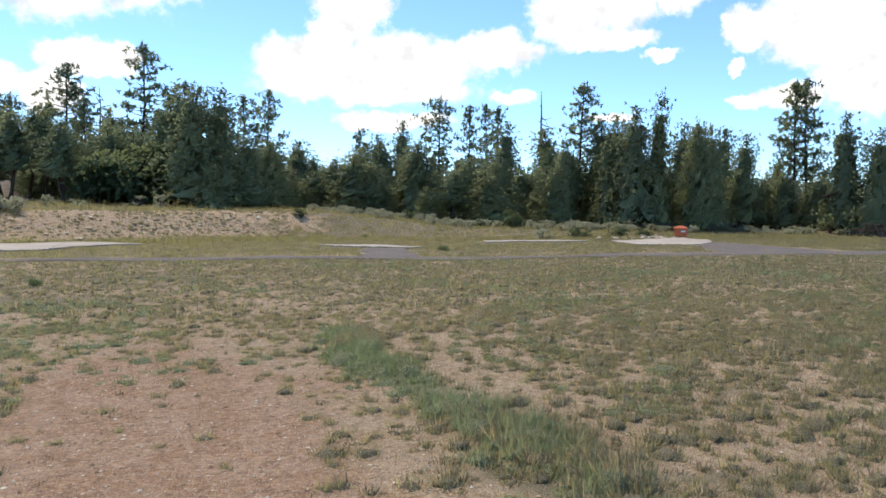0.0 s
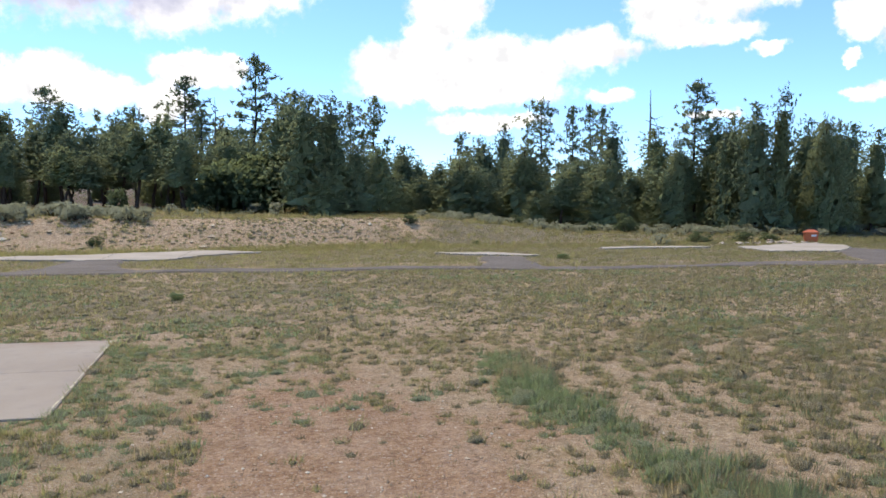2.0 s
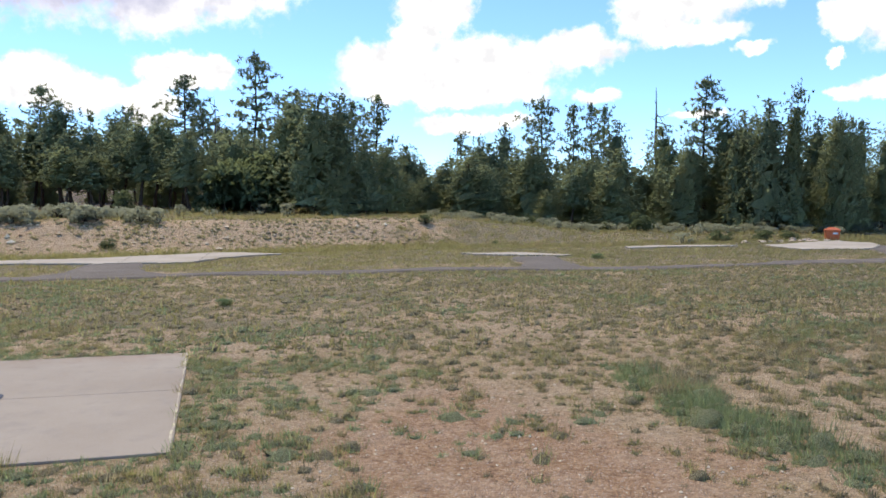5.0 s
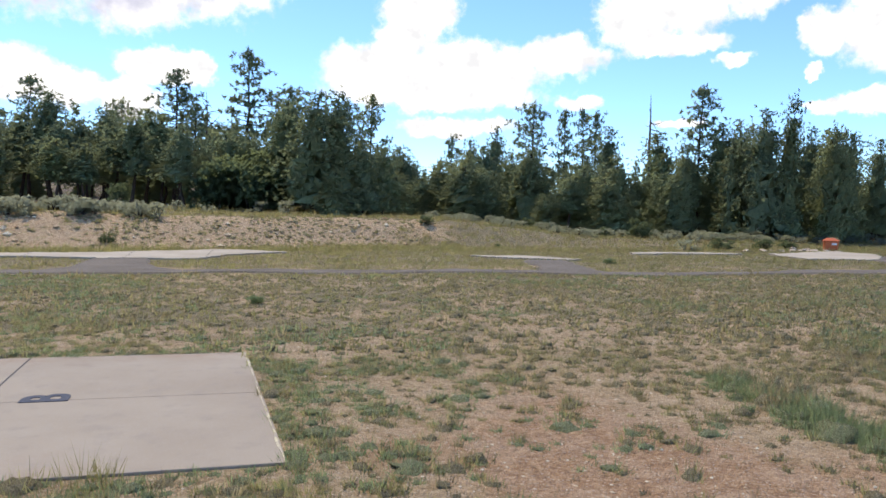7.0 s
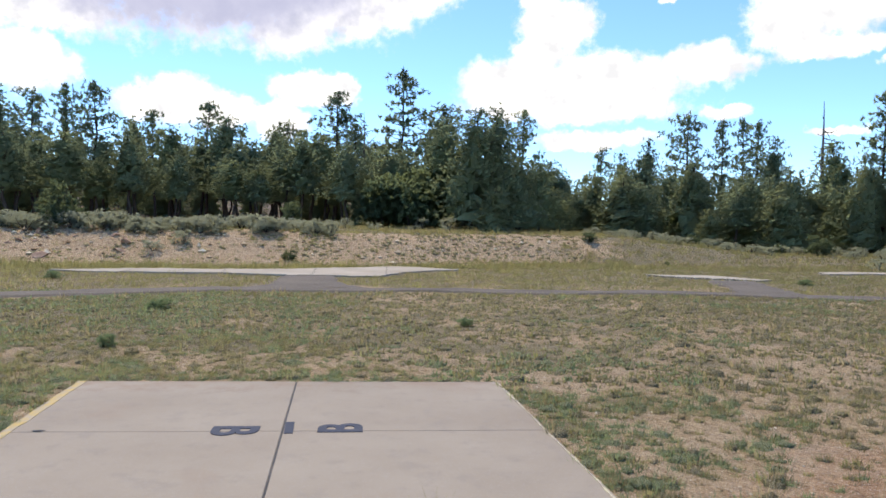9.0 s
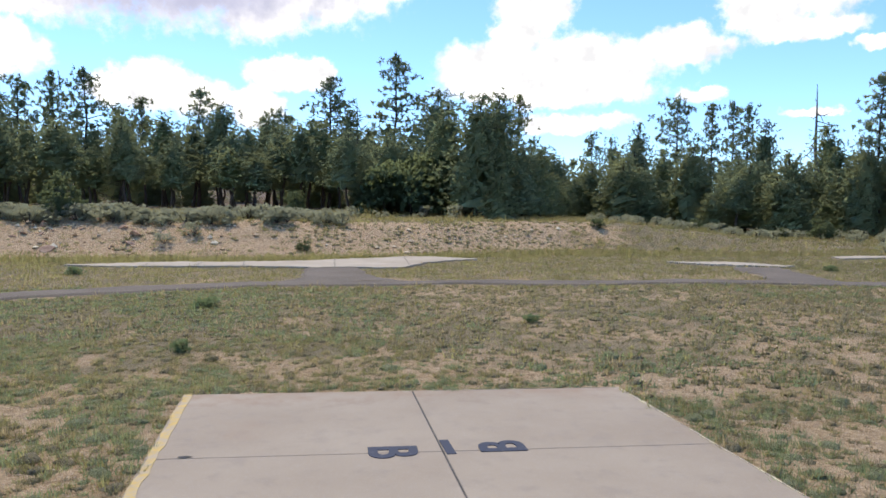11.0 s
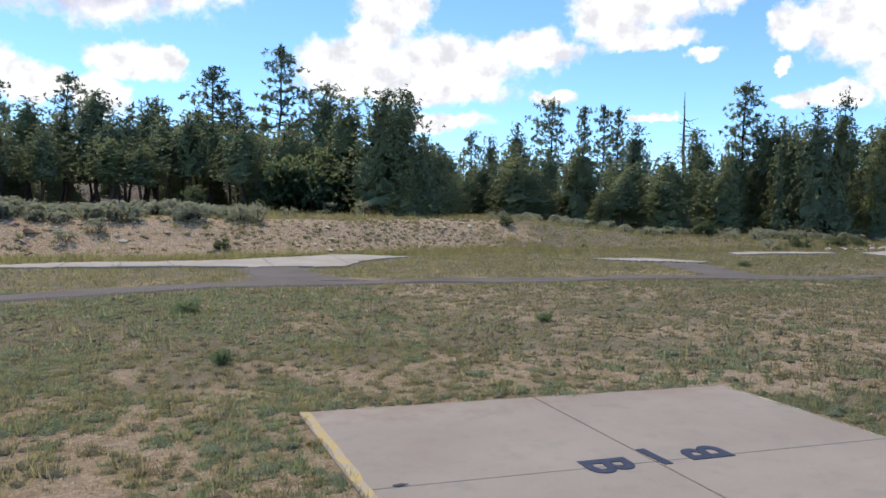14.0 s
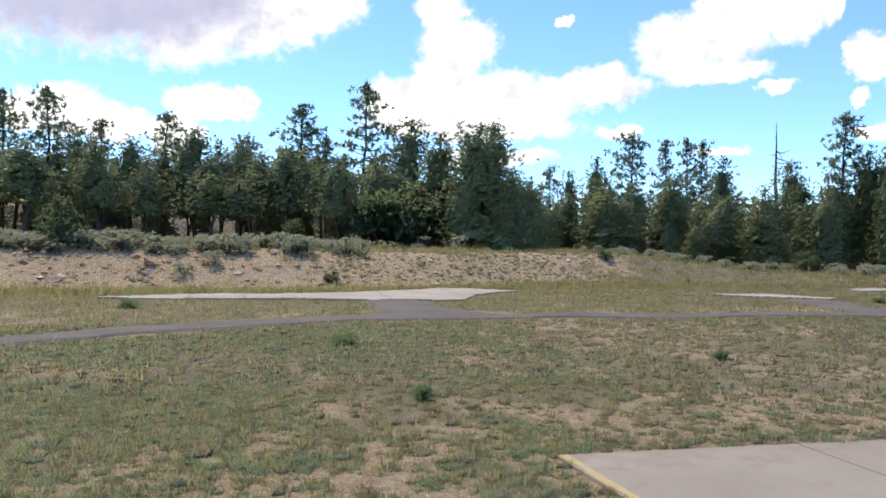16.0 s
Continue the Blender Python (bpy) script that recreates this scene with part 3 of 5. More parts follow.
def long_joint(gap, z0, z1):
    bm = bmesh.new()
    rim = [on_pad(joint_at(v) + s * gap, v) for s, v in ((-1, 0.006), (1, 0.006), (1, 0.994), (-1, 0.994))]
    low, high = ([bm.verts.new((*p, z)) for p in rim] for z in (z0, z1))
    bm.faces.new(low)
    bm.faces.new(high)
    for q in range(4):
        bm.faces.new([low[q], low[(q + 1) % 4], high[(q + 1) % 4], high[q]])
    bmesh.ops.recalc_face_normals(bm, faces=bm.faces[:])
    return bm


def pad_piece(u0, u1, v0, v1, z0, z1, bevel=0.0, worn=0.0, seed=0):
    """A slab between two heights over a stretch of the pad; worn breaks up its long rims."""
    r = random.Random(seed)
    k = 24 if worn else 1
    bm = bmesh.new()
    along_v = (v1 - v0) > (u1 - u0)
    rim = []
    for q in range(k + 1):
        t = q / k
        rim.append(on_pad(u0 + r.uniform(0, worn), v0 + (v1 - v0) * t) if along_v else on_pad(u0 + (u1 - u0) * t, v0 + r.uniform(0, worn)))
    for q in range(k, -1, -1):
        t = q / k
        rim.append(on_pad(u1 - r.uniform(0, worn), v0 + (v1 - v0) * t) if along_v else on_pad(u0 + (u1 - u0) * t, v1 - r.uniform(0, worn)))
    low, high = ([bm.verts.new((*p, z)) for p in rim] for z in (z0, z1))
    n_ = len(rim)
    bm.faces.new(low)
    bm.faces.new(high)
    for q in range(n_):
        bm.faces.new([low[q], low[(q + 1) % n_], high[(q + 1) % n_], high[q]])
    bmesh.ops.recalc_face_normals(bm, faces=bm.faces[:])
    if bevel:
        bmesh.ops.bevel(bm, geom=bm.edges[:], offset=bevel, segments=2, affect="EDGES", profile=0.6)
    return bm


pad = thing("concrete_pad", "raised square concrete pad with worn yellow edges in grass", "concrete pad")
JV, g = 0.498, 0.0016
for left, far in ((True, False), (False, False), (True, True), (False, True)):
    part("panel", pad_panel(left, far, -0.12, PZ, g, 0.008), M_CONCRETE, pad)
part("joint", long_joint(g, -0.1, PZ - 0.006), M_JOINT, pad, "dark filled joint")
part("joint", pad_piece(0.006, 0.994, JV - g / 3, JV + g / 3, -0.1, PZ - 0.004), M_JOINT, pad, "dark filled joint")
part("edge_paint", pad_piece(0.0006, 0.0225, 0.004, 0.996, PZ - 0.004, PZ + 0.0035, 0, 0.006, 1), M_YELLOW, pad, "worn yellow edge paint")
part("edge_paint", pad_piece(0.9915, 0.9995, 0.004, 0.996, PZ - 0.004, PZ + 0.0035, 0, 0.004, 2), M_CREAM, pad, "flaking cream edge paint")
part("edge_paint", pad_piece(0.55, 0.99, 0.9935, 0.9975, PZ - 0.004, PZ + 0.0035, 0, 0.003, 3), M_CREAM, pad, "flaking cream edge paint")


def letter(text, x, y, turn, height):
    cu = bpy.data.curves.new("letter", "FONT")
    cu.body, cu.size, cu.align_x, cu.align_y, cu.extrude, cu.offset = text, height / 0.72, "CENTER", "CENTER", 0.002, 0.011
    tmp = bpy.data.objects.new("letter", cu)
    scene.collection.objects.link(tmp)
    me3 = bpy.data.meshes.new_from_object(tmp.evaluated_get(bpy.context.evaluated_depsgraph_get()))
    bpy.data.objects.remove(tmp)
    me3.materials.clear()
    me3.materials.append(M_BLUE)
    ob = part("painted_letter", me3, M_BLUE, pad, "navy stencilled capital B")
    ob.matrix_basis = pose(x, y, PZ + 0.003, 0, 0, turn)


letter("B", -3.83, 8.79, -93, 0.31)
letter("B", -3.09, 8.79, 87, 0.30)
part("painted_bar", box(-3.485, -3.425, 8.69, 8.98, PZ - 0.004, PZ + 0.0045), M_BLUE, pad, "navy painted bar across the joint")
bm = bmesh.new()
bmesh.ops.create_circle(bm, cap_ends=True, segments=14, radius=0.04, matrix=pose(-5.08, 8.87, PZ + 0.0045) @ Matrix.Diagonal((1.2, 0.4, 1, 1)))
for v in bm.verts:
    v.co += Vector((random.uniform(-0.01, 0.01), random.uniform(-0.006, 0.006), 0))
part("chip", bm, M_JOINT, pad, "dark chipped spot at the joint")

# ---- trees ----
rng = np.random.default_rng(11)


def tube(points, radii, sides, verts, faces):
    """Adds a tapered tube along points to the lists."""
    start = len(verts)
    for k, (p, r) in enumerate(zip(points, radii)):
        d = np.subtract(points[min(k + 1, len(points) - 1)], points[max(k - 1, 0)])
        d = d / (np.linalg.norm(d) + 1e-9)
        u = np.cross(d, (0.3, 1, 0.1) if abs(d[1]) < 0.9 else (1, 0, 0.2))
        u /= np.linalg.norm(u)
        v = np.cross(d, u)
        for s in range(sides):
            a = 2 * math.pi * s / sides
            verts.append(np.asarray(p) + r * (math.cos(a) * u + math.sin(a) * v))
    for k in range(len(points) - 1):
        for s in range(sides):
            a, b = start + k * sides + s, start + k * sides + (s + 1) % sides
            faces.append((a, b, b + sides, a + sides))


def sprays(centres, reach, count, width, up, r):
    """Tufts of slim needles: count triangles about each centre."""
    c = np.repeat(np.asarray(centres), count, 0)
    k = len(c)
    d = r.normal(size=(k, 3))
    d[:, 2] += up
    d /= np.linalg.norm(d, axis=1, keepdims=True) + 1e-9
    side = np.cross(d, r.normal(size=(k, 3)))
    side /= np.linalg.norm(side, axis=1, keepdims=True) + 1e-9
    ln = reach * r.uniform(0.55, 1.15, (k, 1))
    w = width * r.uniform(0.6, 1.3, (k, 1))
    foot = c + d * ln * 0.12
    return np.stack([foot - side * w, foot + side * w, c + d * ln], 1)


def pine_meshes(seed, style):
    """Trunk with limbs, and crown, of a pine 10 m high."""
    r = np.random.default_rng(seed)
    H = 10.0
    open_ = style == "open"
    base = {"open": 0.30, "dense": 0.06, "mid": 0.35, "young": 0.02}[style] * r.uniform(0.8, 1.25)
    spread = {"open": 2.5, "dense": 3.0, "mid": 2.5, "young": 2.8}[style]
    nb = {"open": 34, "dense": 62, "mid": 44, "young": 52}[style]
    wander = np.cumsum(r.normal(0, 0.08, (9, 2)), 0)
    trunk = [np.array([wander[k, 0], wander[k, 1], H * k / 8.0]) for k in range(9)]
    trunk[0][:2] = 0
    radii = [0.125 * (1 - 0.88 * k / 8.0) + 0.012 for k in range(9)]
    radii[0] *= 1.25
    verts, faces = [], []
    tube(trunk, radii, 7, verts, faces)
    centres = []
    phase = r.uniform(0, 6.28)
    lobes = r.uniform(0.6, 1.3, 8)
    for b in range(nb):
        h = base + (0.97 - base) * (b + r.uniform(0, 1)) / nb
        rel = (h - base) / (1 - base)
        az_ = phase + b * 2.399 + r.normal(0, 0.4)
        side = 0.5 + 0.5 * math.cos(az_ - phase * 3 + 2.5 * rel)
        if open_:
            prof = (0.66 + 0.50 * rel - 1.02 * rel**1.9) * (0.45 + 0.75 * r.random()) * (0.75 + 0.4 * side)
        elif style == "dense":
            prof = (0.90 + 0.25 * rel - 1.07 * rel**1.7) * (0.65 + 0.5 * r.random()) * (0.85 + 0.2 * side)
        elif style == "mid":
            prof = (0.92 + 0.10 * rel - 0.96 * rel**1.4) * (0.6 + 0.5 * r.random()) * (0.85 + 0.25 * side)
        else:
            prof = (1.0 + 0.1 * rel - 0.98 * rel**1.3) * (0.7 + 0.4 * r.random())
        k1 = rel * 6.99
        prof *= 1 + (0.9 if open_ else 0.55) * (lobes[int(k1)] * (1 - k1 % 1) + lobes[int(k1) + 1] * (k1 % 1) - 0.95)
        L = max(0.25, spread * prof)
        q = h * 8.0
        k0 = min(int(q), 7)
        root = trunk[k0] + (trunk[k0 + 1] - trunk[k0]) * (q - k0)
        rise = 0.05 + 0.7 * rel + r.normal(0, 0.12) - (0.25 if rel < 0.3 else 0)
        out_ = np.array([math.cos(az_), math.sin(az_), 0])
        pts = [root, root + out_ * L * 0.5 + np.array([0, 0, L * 0.5 * rise * 0.45]), root + out_ * L * 0.92 + np.array([0, 0, L * rise * 0.75])]
        if open_ or b % 3 == 0:
            tube(pts, [0.032 + 0.012 * L, 0.024, 0.008], 3, verts, faces)
        for c in range(1 + int(L * (1.7 if open_ else 1.9))):
            s = 1.0 - 0.72 * (c / (1 + L * 1.8)) + r.normal(0, 0.06)
            p = pts[0] + (pts[1] - pts[0]) * min(1, s * 2) + (pts[2] - pts[1]) * max(0, s * 2 - 1)
            p = p + r.normal(0, 0.16, 3) * np.array([1, 1, 0.4]) * (0.5 + 0.4 * L)
            centres.append(p + r.normal(0, 1, (5 if open_ else 4, 3)) * (np.array([0.34, 0.34, 0.11]) if open_ else np.array([0.46, 0.46, 0.24])) + np.array([0, 0, 0.08]))
    centres.append(trunk[8] + r.normal(0, 1, (20, 3)) * np.array([0.16, 0.16, 0.32]) - np.array([0, 0, 0.35]))
    centres = np.concatenate(centres)
    def breadth(rel, az_):
        """Half width of the crown's mass, uneven with the limbs' clumps."""
        fall = {"dense": 0.98 - 0.84 * rel**1.15, "mid": 0.92 + 0.10 * rel - 0.96 * rel**1.4, "young": 1.0 + 0.1 * rel - 0.98 * rel**1.3}[style]
        turn_ = az_ / 6.2832 % 1.0
        clumps = (value_noise(turn_ * 5, rel * 6, seed) * (1 - turn_) + value_noise(turn_ * 5 - 5, rel * 6, seed) * turn_ - 0.5) * 0.95
        return spread * fall * 0.74 * (1 + clumps + 0.1 * np.sin(13 * rel + 2 * az_ + 2 * phase)) + 0.08

    def on_axis(up_):
        return np.stack([np.interp(up_, np.linspace(0, H, 9), np.array(trunk)[:, q]) for q in (0, 1)], -1)

    core = np.zeros((0, 3, 3))
    if not open_:
        # fine twigs that close the crown's outside between the limbs, over an inner mass
        k = int(len(centres) * 0.6)
        rel, az_ = 0.86 * r.random(k) ** 0.85, r.uniform(0, 6.2832, k)
        wide = breadth(rel, az_) * (0.25 + 0.85 * r.random(k) ** 0.4)
        up_ = H * (base + (0.985 - base) * rel)
        axis = on_axis(up_)
        fill = np.stack([axis[:, 0] + wide * np.cos(az_), axis[:, 1] + wide * np.sin(az_), up_ + r.normal(0, 0.1, k)], -1)
        centres = np.concatenate([centres[(r.random(len(centres)) < 0.65) | (centres[:, 2] > 0.72 * H)], fill])
        rel, az_ = np.meshgrid(np.linspace(0.03, 0.86, 15), np.linspace(0, 6.2832, 14)[:-1], indexing="ij")
        up_ = H * (base + (0.985 - base) * rel)
        axis = on_axis(up_.ravel()).reshape(*rel.shape, 2)
        wide = breadth(rel, az_) * r.uniform(0.34, 0.72, rel.shape)
        up_ = up_ + r.normal(0, 0.12, rel.shape)
        p = np.stack([axis[..., 0] + wide * np.cos(az_), axis[..., 1] + wide * np.sin(az_), up_], -1)
        q = np.roll(p, -1, 1)
        core = np.concatenate([np.stack([p[:-1], q[:-1], q[1:]], 2).reshape(-1, 3, 3), np.stack([p[:-1], q[1:], p[1:]], 2).reshape(-1, 3, 3)])
    tris = sprays(centres, 0.31 if open_ else 0.30, {"open": 9, "dense": 4, "mid": 4, "young": 4}[style], 0.08 if style != "open" else 0.06, 0.25, r)
    tris = np.concatenate([core, tris])
    crown = tri_mesh("crown", tris, M_NEEDLE if style != "young" else M_NEEDLE_Y)
    mid, dirs = tris.mean(1), tris[:, 2] - 0.5 * (tris[:, 0] + tris[:, 1])
    out = mid * np.array([1, 1, 0])
    out /= np.linalg.norm(out, axis=1, keepdims=True) + 0.3
    soft = 0.12 * dirs + 1.0 * out + np.array([0, 0, 1.0]) * (0.02 + 0.35 * np.clip(mid[:, 2:] / H - 0.55, 0, 1)) + r.normal(0, 0.08, mid.shape)
    soft[: len(core)] += r.normal(0, 0.4, (len(core), 3))
    lay_normals(crown, np.repeat(soft, 3, 0))
    return mesh_from("trunk", verts, faces, M_BARK, True), crown, len(tris)


PINE_LABEL = {"open": "tall ponderosa pine with an open ragged crown", "dense": "dense dark green pine with a broad full crown",
              "mid": "slender pine with bare lower trunk among others", "young": "young bushy pine with branches to the ground"}
PINE_STOCK = {}


def plant_pine(style, variant, x, y, top, wide=1.0, turn=0.0):
    """A pine whose tip is at height top; wide scales its crown's breadth."""
    z = ground_at(x, y) - 0.08
    tall = (top - z) / 10.0
    broad = wide * (0.5 * tall + 0.45)
    m = pose(x, y, z, 0, 0, turn) @ Matrix.Diagonal((broad, broad, tall, 1))
    key = (style, variant)
    if key not in PINE_STOCK:
        trunk_me, crown_me, _ = pine_meshes(100 + 17 * variant + len(style) * 7, style)
        ob = thing("pine_tree", PINE_LABEL[style], "tree", "pines of the wood", m=m)
        part("trunk", trunk_me, M_BARK, ob)
        part("crown", crown_me, M_NEEDLE, ob)
        PINE_STOCK[key] = ob
        return ob
    first = PINE_STOCK[key]
    sx, sy, sz = first.scale
    return copy_thing(first, m @ Matrix.Diagonal((1 / sx, 1 / sy, 1 / sz, 1)))


# x, y, height of the tip, breadth
for k, (x, y, top, wide) in enumerate([
        (2.3, 61, 13.2, 1.15), (-2.7, 58, 10.8, 1.1), (-11.2, 55.5, 9.4, 1.0), (-6.0, 59, 8.7, 0.8), (-15.0, 58, 9.1, 0.8), (-16.8, 50, 9.4, 0.95),
        (-20.8, 58, 10.4, 0.9), (29.8, 44, 10.2, 1.0), (32.1, 73, 13.0, 1.05), (34.7, 71, 12.4, 0.7), (34.7, 68, 12.0, 0.8)]):
    plant_pine("open", k % 5, x, y, top, wide, 67 * k)
for k, (x, y, top, wide) in enumerate([
        (35.1, 66, 11.6, 0.8), (23.6, 75, 9.5, 0.75), (45.6, 40, 11.1, 0.95), (48.1, 41, 11.6, 0.95), (10.6, 56, 9.9, 0.85), (9.1, 57, 9.6, 0.8),
        (-22.1, 56, 9.7, 0.9), (-1.3, 54, 8.2, 0.8)]):
    plant_pine("open", (k + 2) % 5, x, y, top, wide, 41 * k + 20)
for k, (x, y, top, wide) in enumerate([
        (3.8, 39.4, 7.2, 1.12), (5.2, 41, 7.4, 1.0), (3.0, 42.5, 7.1, 1.0), (4.8, 57, 10.3, 1.1), (9.3, 48, 5.7, 0.9), (12.1, 52, 5.5, 0.9),
        (6.8, 42, 5.2, 0.9), (8.5, 44, 5.1, 0.85), (13.8, 60, 6.8, 1.0), (27.2, 72, 10.2, 0.8), (32.7, 60, 9.3, 0.9),
        (29.5, 48, 7.6, 0.95), (30.8, 43, 7.7, 0.9), (29.8, 38, 7.8, 0.95), (32.6, 42, 7.4, 0.9)]):
    plant_pine("dense", k % 4, x, y, top, wide, 53 * k)
for k, (x, y, top, wide) in enumerate([
        (37.1, 42, 7.7, 0.9), (36.8, 40, 7.4, 0.8), (42.7, 44, 8.0, 0.85), (41.0, 40, 7.1, 0.8), (43.2, 34, 7.8, 0.85), (43.7, 32, 6.8, 0.85),
        (0.2, 60, 7.8, 0.9), (25.5, 74, 9.2, 0.7), (31.5, 42, 7.8, 0.85), (33.2, 36.5, 6.6, 0.8), (34.6, 37.5, 6.9, 0.75)]):
    plant_pine("dense", (k + 1) % 4, x, y, top, wide, 31 * k)
for k, (x, y, top, wide) in enumerate([(-16.8, 60, 8.6, 1.0), (-12.8, 52, 7.2, 1.05), (-21.8, 50, 8.7, 1.1), (-9.1, 50, 7.7, 1.15), (-6.9, 53, 7.4, 1.1), (-4.2, 50, 7.0, 1.05)]):
    plant_pine("mid", k % 3, x, y, top, wide, 31 * k)
# narrow spires over the wood's right wing
for k, (x, y, top, wide) in enumerate([(31.2, 37.6, 8.6, 0.62), (28.9, 39.8, 6.5, 0.6), (26.9, 41.5, 5.9, 0.6), (33.0, 36.0, 6.9, 0.6), (27.9, 43.0, 6.3, 0.6), (36.0, 38.0, 7.2, 0.6)]):
    plant_pine("young", k % 3, x, y, top, wide, 71 * k)

plant_pine("young", 0, 4.4, 37.4, 3.4, 0.75, 10)
plant_pine("young", 1, 17.1, 41.0, 2.7, 0.8, 200)

# the understorey between and behind them
count = 0
spots = []
while count < 172:
    x = rng.uniform(-36, 56)
    front = 43.0 - 0.16 * max(0, x - 9) + 1.3 * math.sin(x * 0.5)
    y = front + abs(rng.normal(0, 8.0))
    if any((x - a) ** 2 + (y - b) ** 2 < 2.4 for a, b in spots):
        continue
    spots.append((x, y))
    gap = math.exp(-((x * 50 / y - 11.5) / 3.5) ** 2)
    style = ("mid" if y < 57 or count % 2 else "dense") if x < -1 else ("dense", "mid", "young", "dense")[count % 4]
    top = 1.5 + (y / 50.0) * (rng.uniform(2.6, 4.9) + 0.6 * (x < 1) - 1.6 * gap)
    plant_pine(style, count % 3, x, y, top, rng.uniform(0.9, 1.2), rng.uniform(0, 360))
    count += 1


# low growth on the slope behind the trunks
for k in range(30):
    x, y = rng.uniform(-34, 4), rng.uniform(57, 70)
    plant_pine("young", k % 3, x, y, ground_at(x, y) + rng.uniform(1.8, 3.6), rng.uniform(0.9, 1.3), rng.uniform(0, 360))


# ---- dead trees ----
def snag(x, y, top, seed, thin):
    r = np.random.default_rng(seed)
    z = ground_at(x, y) - 0.1
    H = top - z
    verts, faces = [], []
    wander = np.cumsum(r.normal(0, 0.05, (8, 2)), 0)
    trunk = [np.array([wander[k, 0], wander[k, 1], H * k / 7.0]) for k in range(8)]
    tube(trunk, [thin * (1 - 0.93 * k / 7.0) for k in range(8)], 7, verts, faces)
    ob = thing("dead_tree", "bare dead pine snag with broken grey branches", "dead tree", m=pose(x, y, z))
    part("trunk", mesh_from("trunk", verts, faces, M_DEAD, True), M_DEAD, ob)
    for b in range(15):
        h = r.uniform(0.4, 0.93)
        k0 = min(int(h * 7), 6)
        root = trunk[k0] + (trunk[k0 + 1] - trunk[k0]) * (h * 7 - k0)
        a, L = r.uniform(0, 6.28), r.uniform(0.5, 3.0) * (1.2 - h)
        o = np.array([math.cos(a), math.sin(a), r.normal(-0.15, 0.5)])
        verts, faces = [], []
        mid_ = root + o * L * 0.55 + r.normal(0, 0.06, 3)
        tube([root, mid_, root + o * L + r.normal(0, 0.12, 3)], [0.04, 0.026, 0.008], 4, verts, faces)
        tube([mid_, mid_ + o * L * 0.3 + np.array([0, 0, 0.2 * r.choice([-1, 1])])], [0.012, 0.004], 4, verts, faces)
        part("branch", mesh_from("branch", verts, faces, M_DEAD, True), M_DEAD, ob)


snag(31.5, 52, 11.0, 3, 0.25)
snag(-0.4, 60.0, 10.0, 4, 0.16)


# ---- far woods ----
def far_woods():
    r = np.random.default_rng(77)
    tris, soft, verts, faces = [], [], [], []
    for _ in range(310):
        y = r.uniform(76, 150)
        x = r.uniform(-0.62 * y, 1.25 * y)
        z = ground_at(x, y)
        gap = math.exp(-((x * 50 / y - 11.0) / 3.0) ** 2)
        H = (5.0 + 2.4 * r.random() + (y - 76) * 0.03) * (1 - 0.25 * gap)
        hs = r.uniform(0.18, 1.0, 50)
        rad = (1.25 - 1.05 * hs) * r.uniform(0.8, 1.3) * np.sqrt(r.random(50))
        a = r.uniform(0, 6.28, 50)
        tris.append(sprays(np.stack([x + rad * np.cos(a), y + rad * np.sin(a), z + H * hs], 1), 0.55, 6, 0.13, 0.3, r))
        soft.append((tris[-1].mean(1) - np.array([x, y, z])) * np.array([0.5, 0.5, 0]) + np.array([0, 0, 0.55]) + r.normal(0, 0.4, (len(tris[-1]), 3)))
        tube([(x, y, z - 0.1), (x, y, z + H * 0.8)], [0.11, 0.03], 5, verts, faces)
    crowns = tri_mesh("far_woods", np.concatenate(tris), M_NEEDLE)
    lay_normals(crowns, np.repeat(np.concatenate(soft), 3, 0))
    tagged(new("far_woods", crowns), "distant dark green pine woods on rising ground", "woods", kind="stuff")
    tagged(new("far_trunks", mesh_from("far_trunks", verts, faces, M_BARK)), "thin trunks of the distant pine woods", "woods", kind="stuff")


far_woods()


# ---- shrubs ----
SHRUB_STOCK = {}


def shrub_meshes(seed, lobes, leaf, width, per):
    r = np.random.default_rng(seed)
    tris, verts, faces = [], [], []
    for k in range(lobes):
        a, d = r.uniform(0, 6.28), 0.33 * math.sqrt(r.random())
        top = np.array([d * math.cos(a), d * math.sin(a), r.uniform(0.14, 0.80) * (1 - 0.8 * d)])
        if k < 5:
            tube([(0, 0, -0.05), top * 0.55 + r.normal(0, 0.03, 3), top], [0.022, 0.014, 0.006], 3, verts, faces)
        rad = r.uniform(0.12, 0.2)
        v = r.normal(size=(per, 3))
        v /= np.linalg.norm(v, axis=1, keepdims=True)
        pts = top + v * rad * r.uniform(0.6, 1.0, (per, 1)) * np.array([1.1, 1.1, 0.85])
        pts[:, 2] = np.maximum(pts[:, 2], 0.03)
        tris.append(sprays(pts, leaf, 6, width, 0.5, r))
    return tris, verts, faces


